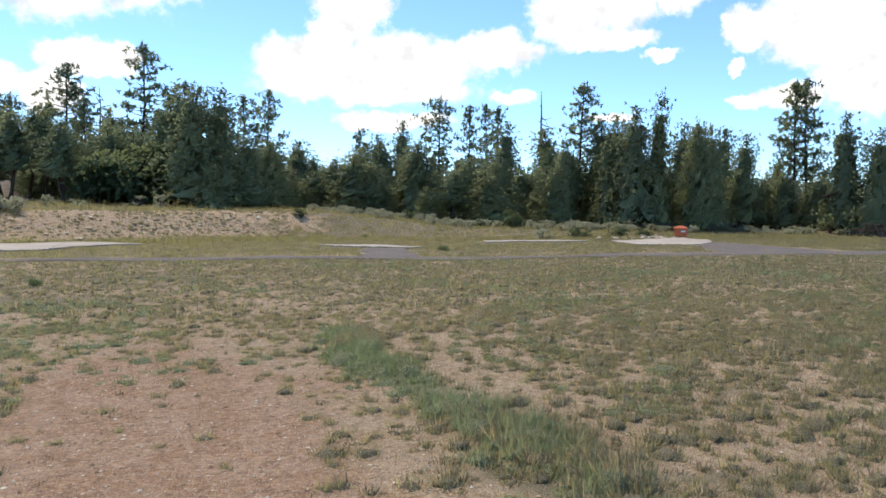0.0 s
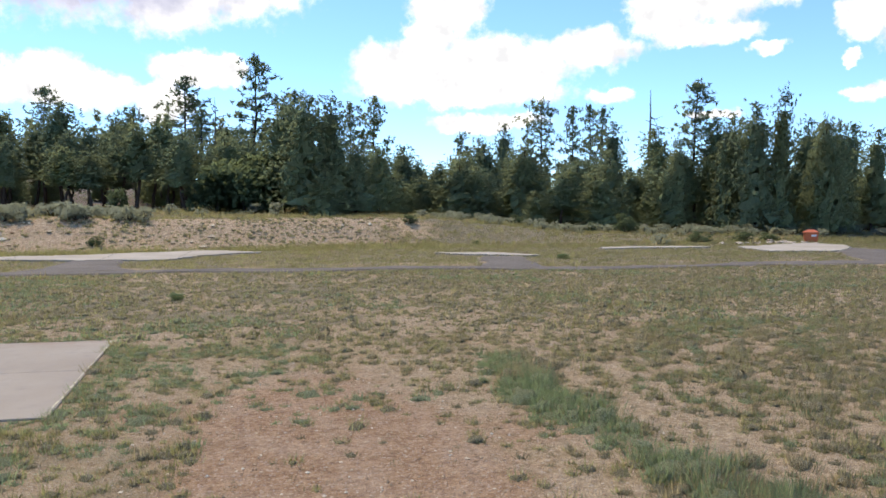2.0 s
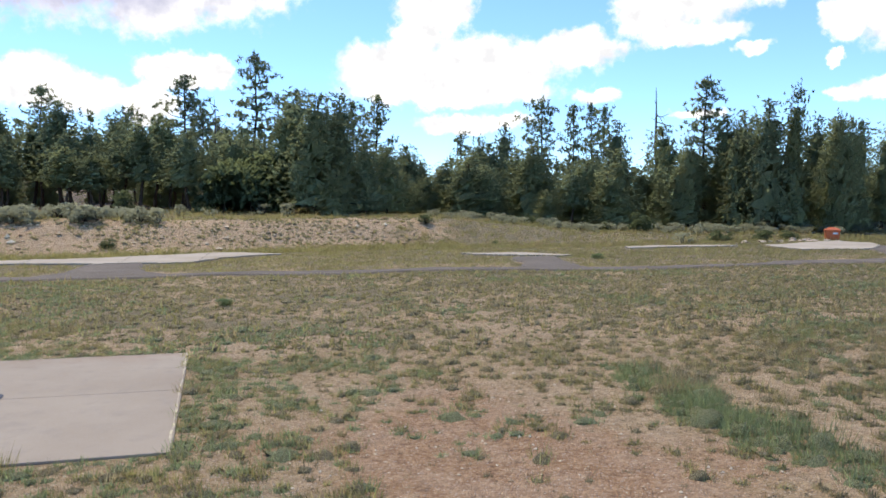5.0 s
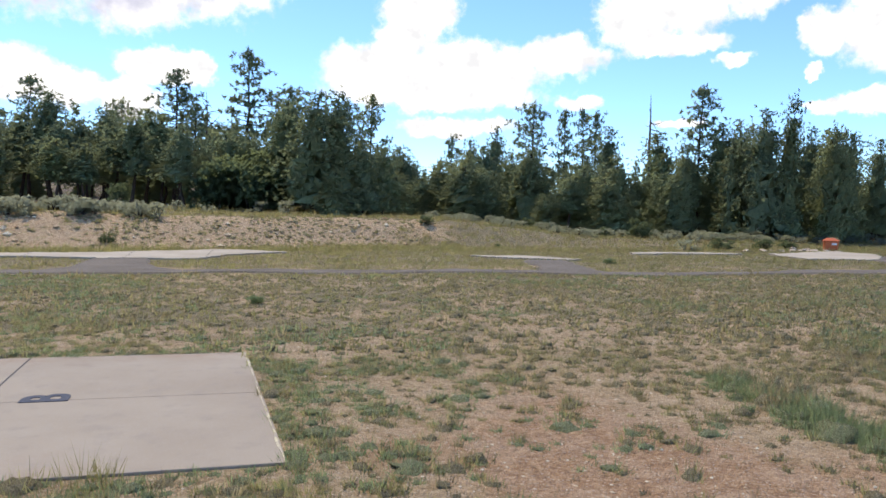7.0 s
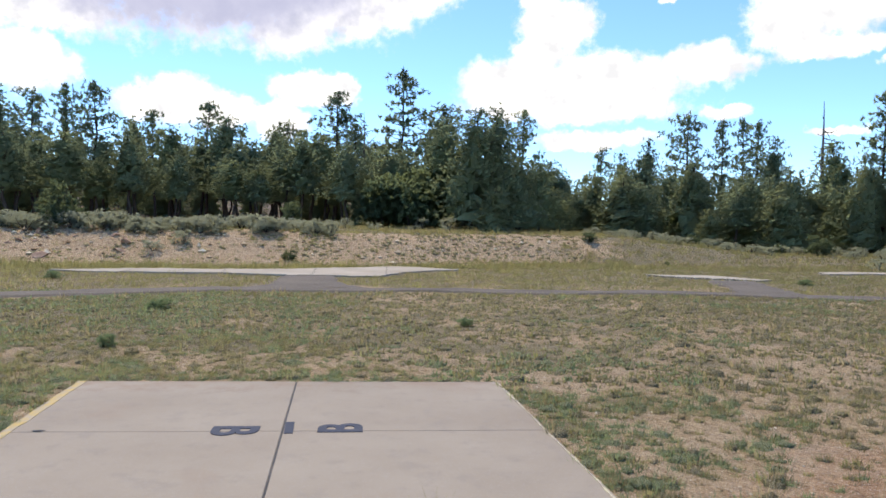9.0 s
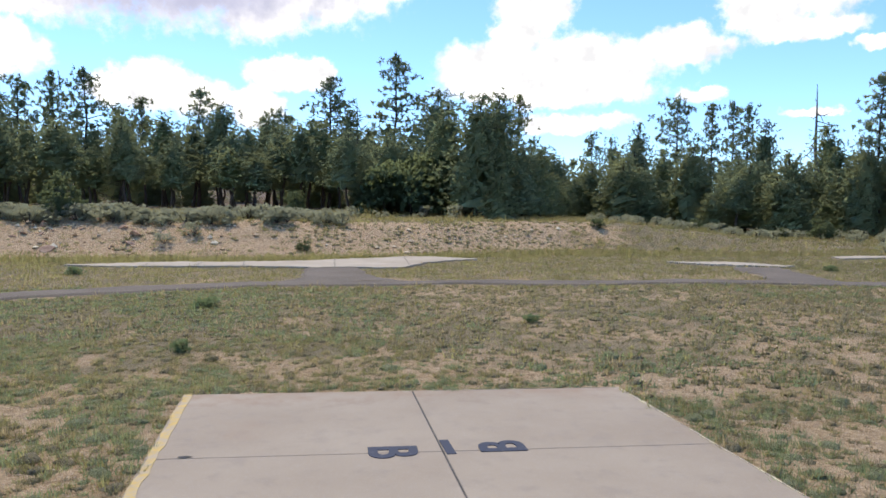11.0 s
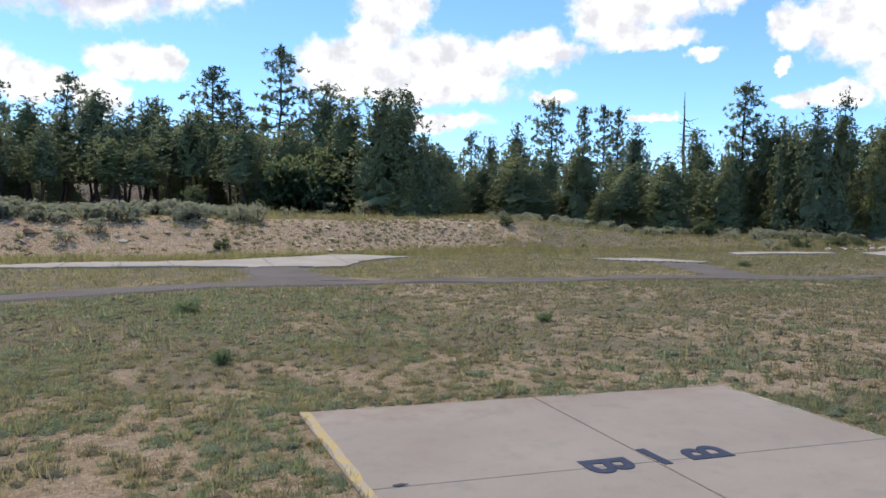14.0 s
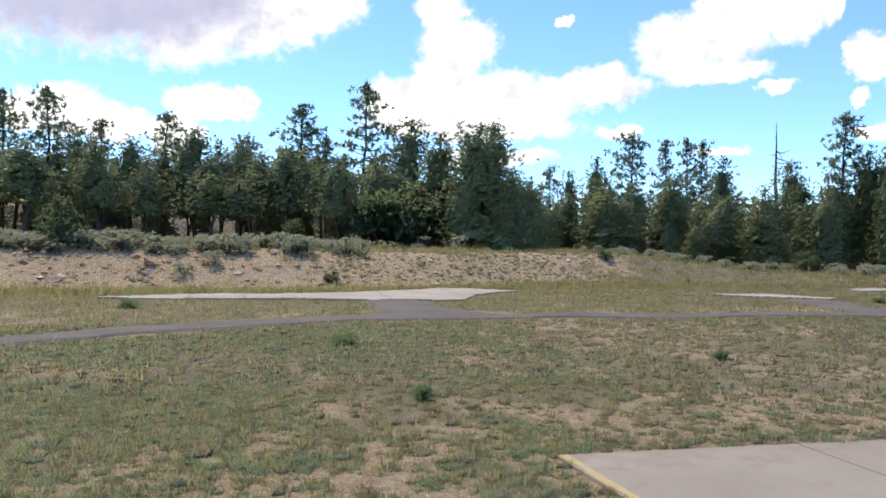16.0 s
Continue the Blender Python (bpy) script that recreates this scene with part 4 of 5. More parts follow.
def plant_shrub(kind_, variant, x, y, size, tall=1.0, turn=0.0):
    z = ground_at(x, y) - 0.02
    name, label, cat, mat, lobes, leaf, width, per = {
        "sage": ("sagebrush", "rounded grey-green sagebrush on the bank", "shrub", M_SAGE, 12, 0.12, 0.026, 7),
        "bush": ("bush", "dark green rounded juniper bush in dry grass", "shrub", M_BUSH, 18, 0.09, 0.016, 26),
        "weed": ("weed", "low green leafy weed in the meadow", "plant", M_WEED, 24, 0.10, 0.014, 16),
        "oak": ("scrub_oak", "bright green leafy scrub in front of pines", "shrub", M_OAK, 26, 0.08, 0.026, 26)}[kind_]
    m = pose(x, y, z, 0, 0, turn) @ Matrix.Diagonal((size, size, size * tall, 1))
    key = (kind_, variant)
    if key not in SHRUB_STOCK:
        tris, verts, faces = shrub_meshes(300 + variant * 13 + len(kind_), lobes, leaf, width, per)
        ob = thing(name, label, cat, name + " plants", m=m)
        tagged(part("stem", mesh_from("stem", verts, faces, M_BARK), M_BARK, ob), kind="stuff")
        tris = np.concatenate(tris)
        leaves = tri_mesh("foliage", tris, mat)
        lay_normals(leaves, np.repeat(tris.mean(1) * np.array([1.3, 1.3, 1.0]) + np.array([0, 0, 0.25]) + np.random.default_rng(variant).normal(0, 0.16, (len(tris), 3)), 3, 0))
        part("foliage", leaves, mat, ob)
        SHRUB_STOCK[key] = ob
        return ob
    first = SHRUB_STOCK[key]
    sx, sy, sz = first.scale
    return copy_thing(first, m @ Matrix.Diagonal((1 / sx, 1 / sy, 1 / sz, 1)))


for k in range(330):
    x = rng.uniform(-27, 40) if k % 2 else rng.uniform(-18, -2)
    toe = float(bank_toe(np.array(x)))
    if x < -3:
        y = toe + 2.7 + abs(rng.normal(0, 1.5))
    elif x < 9:
        if rng.random() < 0.7:
            continue
        y = toe + 5.5 + rng.uniform(0, 5)
    else:
        y = 37.8 - 0.13 * (x - 20) + rng.normal(0, 1.1)
    plant_shrub("sage", k % 5, x, y, rng.uniform(0.5, 1.0), rng.uniform(0.6, 0.82), rng.uniform(0, 360))
for k in range(72):
    x = rng.uniform(10, 43)
    plant_shrub("sage", k % 5, x, 36.7 - 0.13 * (x - 20) + rng.normal(0, 0.8), rng.uniform(0.6, 1.15), rng.uniform(0.5, 0.7), rng.uniform(0, 360))
# single plants that stand out: kind, x, y, size, height
for k, (kind_, x, y, size, tall) in enumerate([
        ("sage", 2.1, 36.2, 0.95, 0.9), ("sage", -7.8, 28.9, 0.95, 0.65), ("sage", -8.6, 28.3, 0.8, 0.6), ("sage", -8.3, 30.4, 1.0, 0.65), ("sage", -7.4, 30.0, 0.85, 0.6), ("sage", -8.9, 29.6, 0.8, 0.6), ("sage", 17.7, 29.2, 1.2, 0.5),
        ("bush", 20.0, 36.0, 1.5, 0.85), ("bush", 18.4, 36.8, 0.9, 0.7), ("bush", 7.9, 34.1, 0.85, 0.65), ("bush", -4.4, 28.4, 0.6, 0.7), ("bush", -12.3, 30.9, 1.9, 0.95),
        ("bush", -4.8, 37.4, 1.3, 1.1), ("bush", 15.0, 39.0, 1.0, 0.7), ("bush", 20.4, 30.2, 1.4, 0.45), ("bush", 22.9, 30.5, 1.2, 0.5), ("bush", 24.8, 31.0, 1.1, 0.5), ("bush", 10.1, 31.5, 0.5, 0.5),
        ("weed", -5.9, 16.2, 0.52, 0.5), ("weed", -5.7, 12.65, 0.30, 0.7), ("weed", 9.6, 22.0, 0.5, 0.45), ("weed", -1.2, 14.3, 0.32, 0.65), ("weed", -9.3, 21.6, 0.5, 0.5),
        ("oak", 0.9, 41.2, 3.9, 0.98), ("oak", -0.5, 41.8, 3.2, 1.05), ("oak", 2.1, 42.0, 3.6, 1.05)]):
    plant_shrub(kind_, k % 3, x, y, size, tall, 77 * k)


# ---- grass ----
def on_paving(x, y):
    res = (np.abs(y - path_middle(x)) < road_half(x) - 0.02) & (x > -26) & (x < 40)
    for shape in (SPUR_LEFT, SPUR_MID, SPUR_RIGHT, PAD_LEFT, PAD_MID, PAD_RIGHT, STRIP):
        res |= inside(x, y, shape)
    return res | inside(x, y, [(-5.32, 7.22), (-1.66, 7.01), (-1.64, 10.29), (-5.34, 10.55)])


def blades(x, y, radius, height, per, width, r, dome=0.75, mound=0):
    """Tufts: a low uneven mound of packed leaves with mound sides, if it has any, and fine bent blades that fan out of it."""
    k = len(x)
    base = land(x, y)[:, None] - 0.01
    tone = r.uniform(0, 0.55, k)
    squash, turn_ = r.uniform(0.7, 1.3, (k, 1)), r.uniform(0, 3.1416, (k, 1))
    verts, faces, soft, tones = [], [], [], []

    def spread_out(a):
        ca, sa = np.cos(a) * np.minimum(squash, 1), np.sin(a) * np.minimum(2 - squash, 1)
        return ca * np.cos(turn_) - sa * np.sin(turn_), ca * np.sin(turn_) + sa * np.cos(turn_)

    if mound:
        rings = (0.8, 0.58, 0.3)
        a = np.tile(np.arange(mound) * 6.2832 / mound, len(rings))[None] + r.uniform(-0.2, 0.2, (k, mound * len(rings)))
        q = np.repeat(rings, mound)[None] * r.uniform(0.55, 1.2, a.shape)
        ux, uy = spread_out(a)
        cap = np.sqrt(np.clip(1 - (np.repeat(rings, mound) / rings[0]) ** 2, 0, 1))[None] * r.uniform(0.5, 1.4, a.shape)
        p = np.stack([x[:, None] + ux * q * radius[:, None], y[:, None] + uy * q * radius[:, None], base + 0.42 * height[:, None] * cap], -1)
        top = np.stack([x, y, base[:, 0] + 0.42 * height], -1)[:, None]
        p = np.concatenate([p, top], 1)
        n_ = mound * len(rings) + 1
        f = []
        for j in range(mound):
            i = (j + 1) % mound
            for s_ in (0, mound):
                f += [(s_ + j, s_ + i, s_ + mound + i), (s_ + j, s_ + mound + i, s_ + mound + j)]
            f.append((2 * mound + j, 2 * mound + i, n_ - 1))
        faces.append((np.arange(k)[:, None, None] * n_ + np.array(f)[None]).reshape(-1, 3))
        verts.append(p.reshape(-1, 3))
        way = np.stack([ux * q * dome, uy * q * dome, 0.3 + 0.6 * cap], -1)
        soft.append(np.concatenate([way, np.tile([[[0, 0, 1.0]]], (k, 1, 1))], 1).reshape(-1, 3) + r.normal(0, 0.12, (k * n_, 3)))
        tones.append(np.repeat(0.45 * tone - 0.12, n_))
    a = r.uniform(0, 6.2832, (k, per))
    q = np.sqrt(r.random((k, per))) * 0.95
    ux, uy = spread_out(a)
    h = height[:, None] * r.uniform(0.45, 1.2, (k, per)) * (1.1 - 0.55 * q * q)
    lean = h * r.uniform(0.1, 1.0, (k, per)) * (0.25 + 0.95 * q)
    b = r.normal(0, 0.6, (k, per))
    foot = np.stack([x[:, None] + ux * q * radius[:, None], y[:, None] + uy * q * radius[:, None], base + 0 * q], -1)
    if mound:
        foot[..., 2] += 0.15 * height[:, None] * np.sqrt(1 - q * q)
    c = r.uniform(0, 6.2832, (k, per))
    w = np.stack([np.cos(c) * width, np.sin(c) * width, 0 * c], -1) * r.uniform(0.7, 1.3, (k, per, 1))
    tip = foot + np.stack([(ux * np.cos(b) - uy * np.sin(b)) * lean, (ux * np.sin(b) + uy * np.cos(b)) * lean, h], -1)
    start = len(verts[0]) if mound else 0
    verts.append(np.stack([foot - w, foot + w, tip], 2).reshape(-1, 3))
    faces.append(start + np.arange(3 * k * per).reshape(-1, 3))
    way = np.stack([ux * q * dome, uy * q * dome, 0.3 + 0.55 * np.sqrt(1 - q * q)], -1).reshape(-1, 3)
    soft.append(np.repeat(way + r.normal(0, 0.12, way.shape), 3, 0))
    tones.append(np.repeat(tone, 3 * per))
    return np.concatenate(verts), np.concatenate(faces), np.concatenate(soft), np.concatenate(tones), len(faces[0]) if mound else 0


def sow(name, label, mat, number, area, chance, radius, height, per, width, seed, dome=0.75, apart=0.0, mound=0):
    """Tufts of one kind of grass over a stretch of the plan, apart by a given distance if it is set."""
    r = np.random.default_rng(seed)
    x0, x1, y0, y1 = area
    if apart:
        x, y = (v.ravel() for v in np.meshgrid(np.arange(x0, x1, apart), np.arange(y0, y1, apart)))
        number = len(x)
        x, y = x + r.uniform(-0.42, 0.42, number) * apart, y + r.uniform(-0.42, 0.42, number) * apart
    else:
        x, y = r.uniform(x0, x1, number), r.uniform(y0, y1, number)
    keep = (r.random(number) < chance(x, y)) & ~on_paving(x, y) & (x > -8.5 - 0.34 * y) & (x < 1.5 + 1.4 * y)
    x, y = x[keep], y[keep]
    size = np.clip(r.lognormal(-0.08, 0.36, len(x)), 0.45, 2.0) * (1 + 0.18 * ease(x, 2, 4) * (y < 14))
    verts, faces, soft, tones, sod = blades(x, y, radius * size, height * size, per, width, r, dome, mound)
    me5 = indexed_mesh(name, verts, faces, mat, sod)
    lay_normals(me5, soft, tones)
    tagged(new(name, me5), label, "grass", kind="stuff")


def thick_grass(x, y):
    return ease(cover_masks(x, y)[1], 0.36, 0.78)


def green_spots(x, y):
    g = ease(fbm(x, y, 0.55, 71), 0.52, 0.66)
    strip = damp_strip(x, y)
    rim = np.exp(-(np.maximum(np.abs(x + 3.465) - 1.82, np.abs(y - 8.77) - 1.64) / 0.35) ** 2)
    left = 0.9 * ease(-x, 1.5, 5) * ease(fbm(x, y, 0.9, 73), 0.40, 0.56)
    return np.clip((0.75 * g + left) * (0.2 + thick_grass(x, y)) + 1.2 * strip + 0.8 * rim, 0, 1)


def bank_scar(x, y):
    toe = bank_toe(x)
    return ease(y, toe, toe + 0.5) * (1 - ease(y, toe + 3.0, toe + 4.0)) * (1 - ease(x, 6, 10))


FAR_, BANK = (-26, 40, 18.2, 31.0), (-26, 40, 28.5, 46.0)
MID, NEAR = (-15, 26, 9.6, 18.8), (-13, 14, 0.5, 13.6)


def close_by(x, y):
    """The stretch that the path passes within a few metres."""
    return (y < 10.0 + 3.5 * ease(-x, 1.5, 4)) & (y > 0.5 + 4 * ease(-x, 5, 9))


def patchy(x, y, scale, seed, lo=0.4, hi=0.6):
    return ease(fbm(x, y, scale, seed, 3), lo, hi)


def bunches(x, y):
    """How thickly bunches of grass stand in the bare soil."""
    red_, grass, _, _ = cover_masks(x, y)
    return np.clip(0.42 + 0.16 * ease(-x, 1.5, 5) + 0.24 * ease(x, 2, 3.5) + 0.1 * ease(y, 9, 12) + 0.6 * ease(grass, 0.25, 0.65), 0, 1) * (1 - 0.8 * ease(red_, 0.3, 0.9))


for stretch, gap_, per, width, mound, seed in ((NEAR, 0.15, 44, 0.0029, 5, 431), (MID, 0.165, 11, 0.0085, 4, 441)):
    far = "" if stretch is NEAR else "_further_off"

    def here(x, y):
        return (close_by(x, y) == (stretch is NEAR)) * (1 - 0.8 * damp_strip(x, y))

    sow("bunch_grass" + far, "rounded olive bunches of grass in bare soil", M_OLIVE, 0, stretch,
        lambda x, y: here(x, y) * 0.74 * bunches(x, y), 0.074 + 0.012 * (stretch is MID), 0.06, per, width, seed, 1.1, gap_, mound)
    sow("brown_bunch_grass" + far, "small grey-brown bunches of old grass in bare soil", M_TUFT, 0, stretch,
        lambda x, y: here(x, y) * 0.6 * bunches(x, y), 0.052, 0.04, per // 2, width, seed + 2, 1.1, gap_ * 1.1, mound)
    sow("dry_bunch_grass" + far, "straw-coloured upright bunches of dry grass", M_STRAW, 0, stretch,
        lambda x, y: here(x, y) * (0.12 + 0.5 * patchy(x, y, 0.7, 83) + 0.4 * ease(x, 2, 4)) * bunches(x, y), 0.08, 0.075, int(per * 1.4), width, seed + 1, 1.0, gap_ * 1.7, mound)
    sow("green_grass" + far, "short fresh green grass in patches", M_GREEN, 0, stretch,
        lambda x, y: (close_by(x, y) == (stretch is NEAR)) * green_spots(x, y), 0.085, 0.055, per, width, seed + 3, 0.8, gap_ * 0.85, 5)
sow("damp_grass", "narrow line of tall fresh green grass beside gravel", M_GREEN, 2600, (1.0, 3.2, 1.0, 9.0),
    lambda x, y: damp_strip(x, y) * (0.08 + 0.8 * patchy(x, y, 1.4, 99, 0.42, 0.6)), 0.11, 0.12, 70, 0.0024, 413, 0.9, 0, 6)
sow("damp_dry_grass", "straw-coloured tall grass among the green line", M_STRAW, 1700, (1.0, 3.4, 1.0, 9.0),
    lambda x, y: damp_strip(x - 0.1, y) * patchy(x, y, 1.1, 93, 0.4, 0.6), 0.11, 0.11, 60, 0.0024, 415, 0.9, 0, 6)
sow("grass_sprigs", "tiny olive sprigs of grass scattered over gravel", M_TUFT, 21000, (-11, 12, 2.4, 11.5), lambda x, y: 0.5 - 0.25 * cover_masks(x, y)[0], 0.03, 0.026, 9, 0.0032, 412, 1.0, 0)
sow("low_dry_grass", "short straw-coloured grass about the path", M_STRAW, 8000, FAR_, lambda x, y: 0.25 + 0.7 * thick_grass(x, y), 0.19, 0.062, 13, 0.011, 404)
sow("low_olive_grass", "short olive green grass about the path", M_OLIVE, 17000, FAR_, lambda x, y: 0.3 + 0.7 * thick_grass(x, y), 0.20, 0.066, 13, 0.012, 405)
sow("bank_dry_grass", "straw-coloured grass below the woods", M_STRAW, 3000, BANK, lambda x, y: 0.03 + 0.8 * thick_grass(x, y), 0.2, 0.18, 13, 0.014, 406)
sow("bank_olive_grass", "olive green grass below the woods", M_OLIVE, 11000, BANK, lambda x, y: 0.03 + 0.8 * thick_grass(x, y), 0.2, 0.16, 13, 0.014, 407)
sow("toe_grass", "taller olive grass along the foot of the bank", M_OLIVE, 9000, (-24, 8, 24.5, 31.0), lambda x, y: 0.9 * np.exp(-((y - bank_toe(x) + 0.7) / 0.75) ** 2), 0.17, 0.2, 13, 0.011, 414)
sow("rim_grass", "tall seeding grass leaning over the pad's edge", M_OLIVE, 620, (-5.6, -1.6, 6.6, 7.16), lambda x, y: ease(fbm(x, y, 1.2, 95), 0.42, 0.55), 0.08, 0.10, 60, 0.0022, 409)
sow("bank_tufts", "olive-brown plants dotted over the bare bank", M_OLIVE, 0, (-26, 11, 27.0, 37.0),
    lambda x, y: bank_scar(x, y) * (0.10 + 0.5 * ease(x, -9, -4) * (0.45 + 0.55 * patchy(x, y, 0.5, 91)) + 0.15 * ease(fbm(x, y, 0.5, 91), 0.5, 0.6)) * (1 + 0.9 * ease(x, -5, 0)), 0.10, 0.08, 12, 0.016, 408, 1.1, 0.21, 5)


# ---- stones ----
def pebbles(x, y, size, r):
    """Small uneven eight-sided stones."""
    k = len(x)
    c = np.stack([x, y, land(x, y) + size * 0.2], -1)
    ax = np.stack([size * r.uniform(0.6, 1.2, k), size * r.uniform(0.6, 1.2, k), size * r.uniform(0.35, 0.8, k)], -1)
    t = r.uniform(0, 6.28, k)
    ux, uy = np.stack([np.cos(t), np.sin(t), 0 * t], -1), np.stack([-np.sin(t), np.cos(t), 0 * t], -1)
    e, n_, u = ux * ax[:, :1], uy * ax[:, 1:2], np.stack([0 * t, 0 * t, ax[:, 2]], -1)
    p = np.stack([c + e, c + n_, c - e, c - n_, c + u, c - u], 1)
    f = np.array([[0, 1, 4], [1, 2, 4], [2, 3, 4], [3, 0, 4], [1, 0, 5], [2, 1, 5], [3, 2, 5], [0, 3, 5]])
    verts = p.reshape(-1, 3)
    faces = (np.arange(k)[:, None, None] * 6 + f[None]).reshape(-1, 3)
    return verts, faces


def strew(name, label, number, area, chance, lo, hi, seed):
    r = np.random.default_rng(seed)
    x, y = r.uniform(area[0], area[1], number), r.uniform(area[2], area[3], number)
    keep = (r.random(number) < chance(x, y)) & ~on_paving(x, y)
    x, y = x[keep], y[keep]
    verts, faces = pebbles(x, y, lo + (hi - lo) * r.random(len(x)) ** 3, r)
    tagged(new(name, mesh_from(name, verts, faces.tolist(), M_STONE)), label, "stones", kind="stuff")


strew("gravel", "pinkish gravel and pale chips on bare soil", 48000, (-10, 9, 2.4, 13), lambda x, y: 0.16 + 0.8 * cover_masks(x, y)[0], 0.003, 0.017, 501)
strew("bank_stones", "loose pale stones on the eroded bank", 2600, (-26, 11, 26, 36), lambda x, y: bank_scar(x, y) * (0.35 + 0.65 * ease(-x, 4, 10)), 0.02, 0.16, 502)


def rock_mesh(seed):
    """An angular broken stone, about a metre across."""
    r = np.random.default_rng(seed)
    bm = bmesh.new()
    bmesh.ops.create_icosphere(bm, subdivisions=2, radius=0.5)
    cuts = [(Vector(r.normal(size=3)).normalized(), r.uniform(0.22, 0.4)) for _ in range(9)]
    for v in bm.verts:
        for n_, d in cuts:
            over = v.co.dot(n_) - d
            if over > 0:
                v.co -= n_ * over
        v.co += Vector(r.normal(0, 0.012, 3))
    bmesh.ops.remove_doubles(bm, verts=bm.verts[:], dist=0.02)
    me = bpy.data.meshes.new("rock")
    bm.to_mesh(me)
    bm.free()
    return me


def rock_material(name, dark, mid, light):
    m, k = material(name, 0.92)
    a = k.noise(k.pos, 5.0, 6.0, 0.65).outputs["Fac"]
    finish(k, k.ramp(a, [(0.3, dark), (0.5, mid), (0.72, light)]), a, 0.6, 0.03)
    return m


M_ROCK_RED = rock_material("red_sandstone", (0.24, 0.13, 0.085), (0.42, 0.25, 0.16), (0.58, 0.40, 0.28))
M_ROCK_PALE = rock_material("pale_limestone", (0.40, 0.29, 0.20), (0.54, 0.42, 0.31), (0.67, 0.55, 0.43))


def lay_rocks(mat, label, group, number, area, size, seed, test=None):
    r = np.random.default_rng(seed)
    stock = [rock_mesh(seed * 10 + k) for k in range(4)]
    for me4 in stock:
        me4.materials.append(mat)
    made = 0
    while made < number:
        x, y = r.uniform(area[0], area[1]), r.uniform(area[2], area[3])
        if test is not None and r.random() > float(test(np.array([x]), np.array([y]))[0]):
            continue
        q = size[0] + (size[1] - size[0]) * r.random() ** 2
        flat_ = r.uniform(0.35, 0.7)
        ob = new("rock", stock[made % 4])
        ob.matrix_basis = pose(x, y, ground_at(x, y) + 0.12 * q * flat_, r.uniform(-18, 18), r.uniform(-18, 18), r.uniform(0, 360)) @ Matrix.Diagonal((q * r.uniform(0.9, 1.7), q, q * flat_, 1))
        tagged(ob, label, "rock", group)
        made += 1


lay_rocks(M_ROCK_RED, "broken reddish sandstone block on the eroded bank", "rubble on the bank", 90, (-22, -8.6, 26.5, 30.8), (0.10, 0.6), 7, bank_scar)
lay_rocks(M_ROCK_PALE, "pale angular stone lying on the bank", "rubble on the bank", 36, (-22, -9.0, 26.5, 31), (0.07, 0.18), 8, bank_scar)
lay_rocks(M_ROCK_PALE, "pale stone in a row behind the concrete slab", "stones behind the slab", 34, (20.2, 25.0, 27.9, 29.0), (0.14, 0.38), 9)
lay_rocks(M_ROCK_PALE, "single pale stone in the dry grass", "stones in the grass", 3, (10.5, 20.0, 33.5, 38.0), (0.2, 0.3), 10)


# ---- orange bin ----
def orange_bin(x, y, turn):
    ob = thing("storage_bin", "orange plastic bin with a peaked lid and white label", "bin", m=pose(x, y, ground_at(x, y), 0, 0, turn) @ Matrix.Diagonal((0.60, 0.60, 0.66, 1)))
    bm = bmesh.new()
    rows = [(0.44, 0.34, 0.0), (0.47, 0.37, 0.08), (0.52, 0.42, 0.62), (0.55, 0.45, 0.66)]
    rings = []
    for hx, hy, z in rows:
        rings.append([bm.verts.new(p) for p in ((-hx, -hy + 0.08, z), (-hx + 0.08, -hy, z), (hx - 0.08, -hy, z), (hx, -hy + 0.08, z), (hx, hy - 0.08, z), (hx - 0.08, hy, z), (-hx + 0.08, hy, z), (-hx, hy - 0.08, z))])
    for a, b in zip(rings, rings[1:]):
        for k in range(8):
            bm.faces.new([a[k], a[(k + 1) % 8], b[(k + 1) % 8], b[k]])
    bm.faces.new(rings[0][::-1])
    bm.faces.new(rings[-1])
    part("body", bm, M_ORANGE, ob)
    bm = bmesh.new()
    low = [bm.verts.new(p) for p in ((-0.57, -0.47, 0.665), (0.57, -0.47, 0.665), (0.57, 0.47, 0.665), (-0.57, 0.47, 0.665))]
    mid_ = [bm.verts.new(p) for p in ((-0.57, -0.47, 0.72), (0.57, -0.47, 0.72), (0.57, 0.47, 0.72), (-0.57, 0.47, 0.72))]
    high = [bm.verts.new(p) for p in ((-0.22, -0.14, 0.90), (0.22, -0.14, 0.90), (0.22, 0.14, 0.90), (-0.22, 0.14, 0.90))]
    for a, b in ((low, mid_), (mid_, high)):
        for k in range(4):
            bm.faces.new([a[k], a[(k + 1) % 4], b[(k + 1) % 4], b[k]])
    bm.faces.new(low[::-1])
    bm.faces.new(high)
    part("lid", bm, M_ORANGE, ob)
    part("label", box(0.02, 0.36, -0.455, -0.43, 0.42, 0.55, 0.004), M_WHITE, ob, "white label plate")


orange_bin(25.8, 29.4, -40)


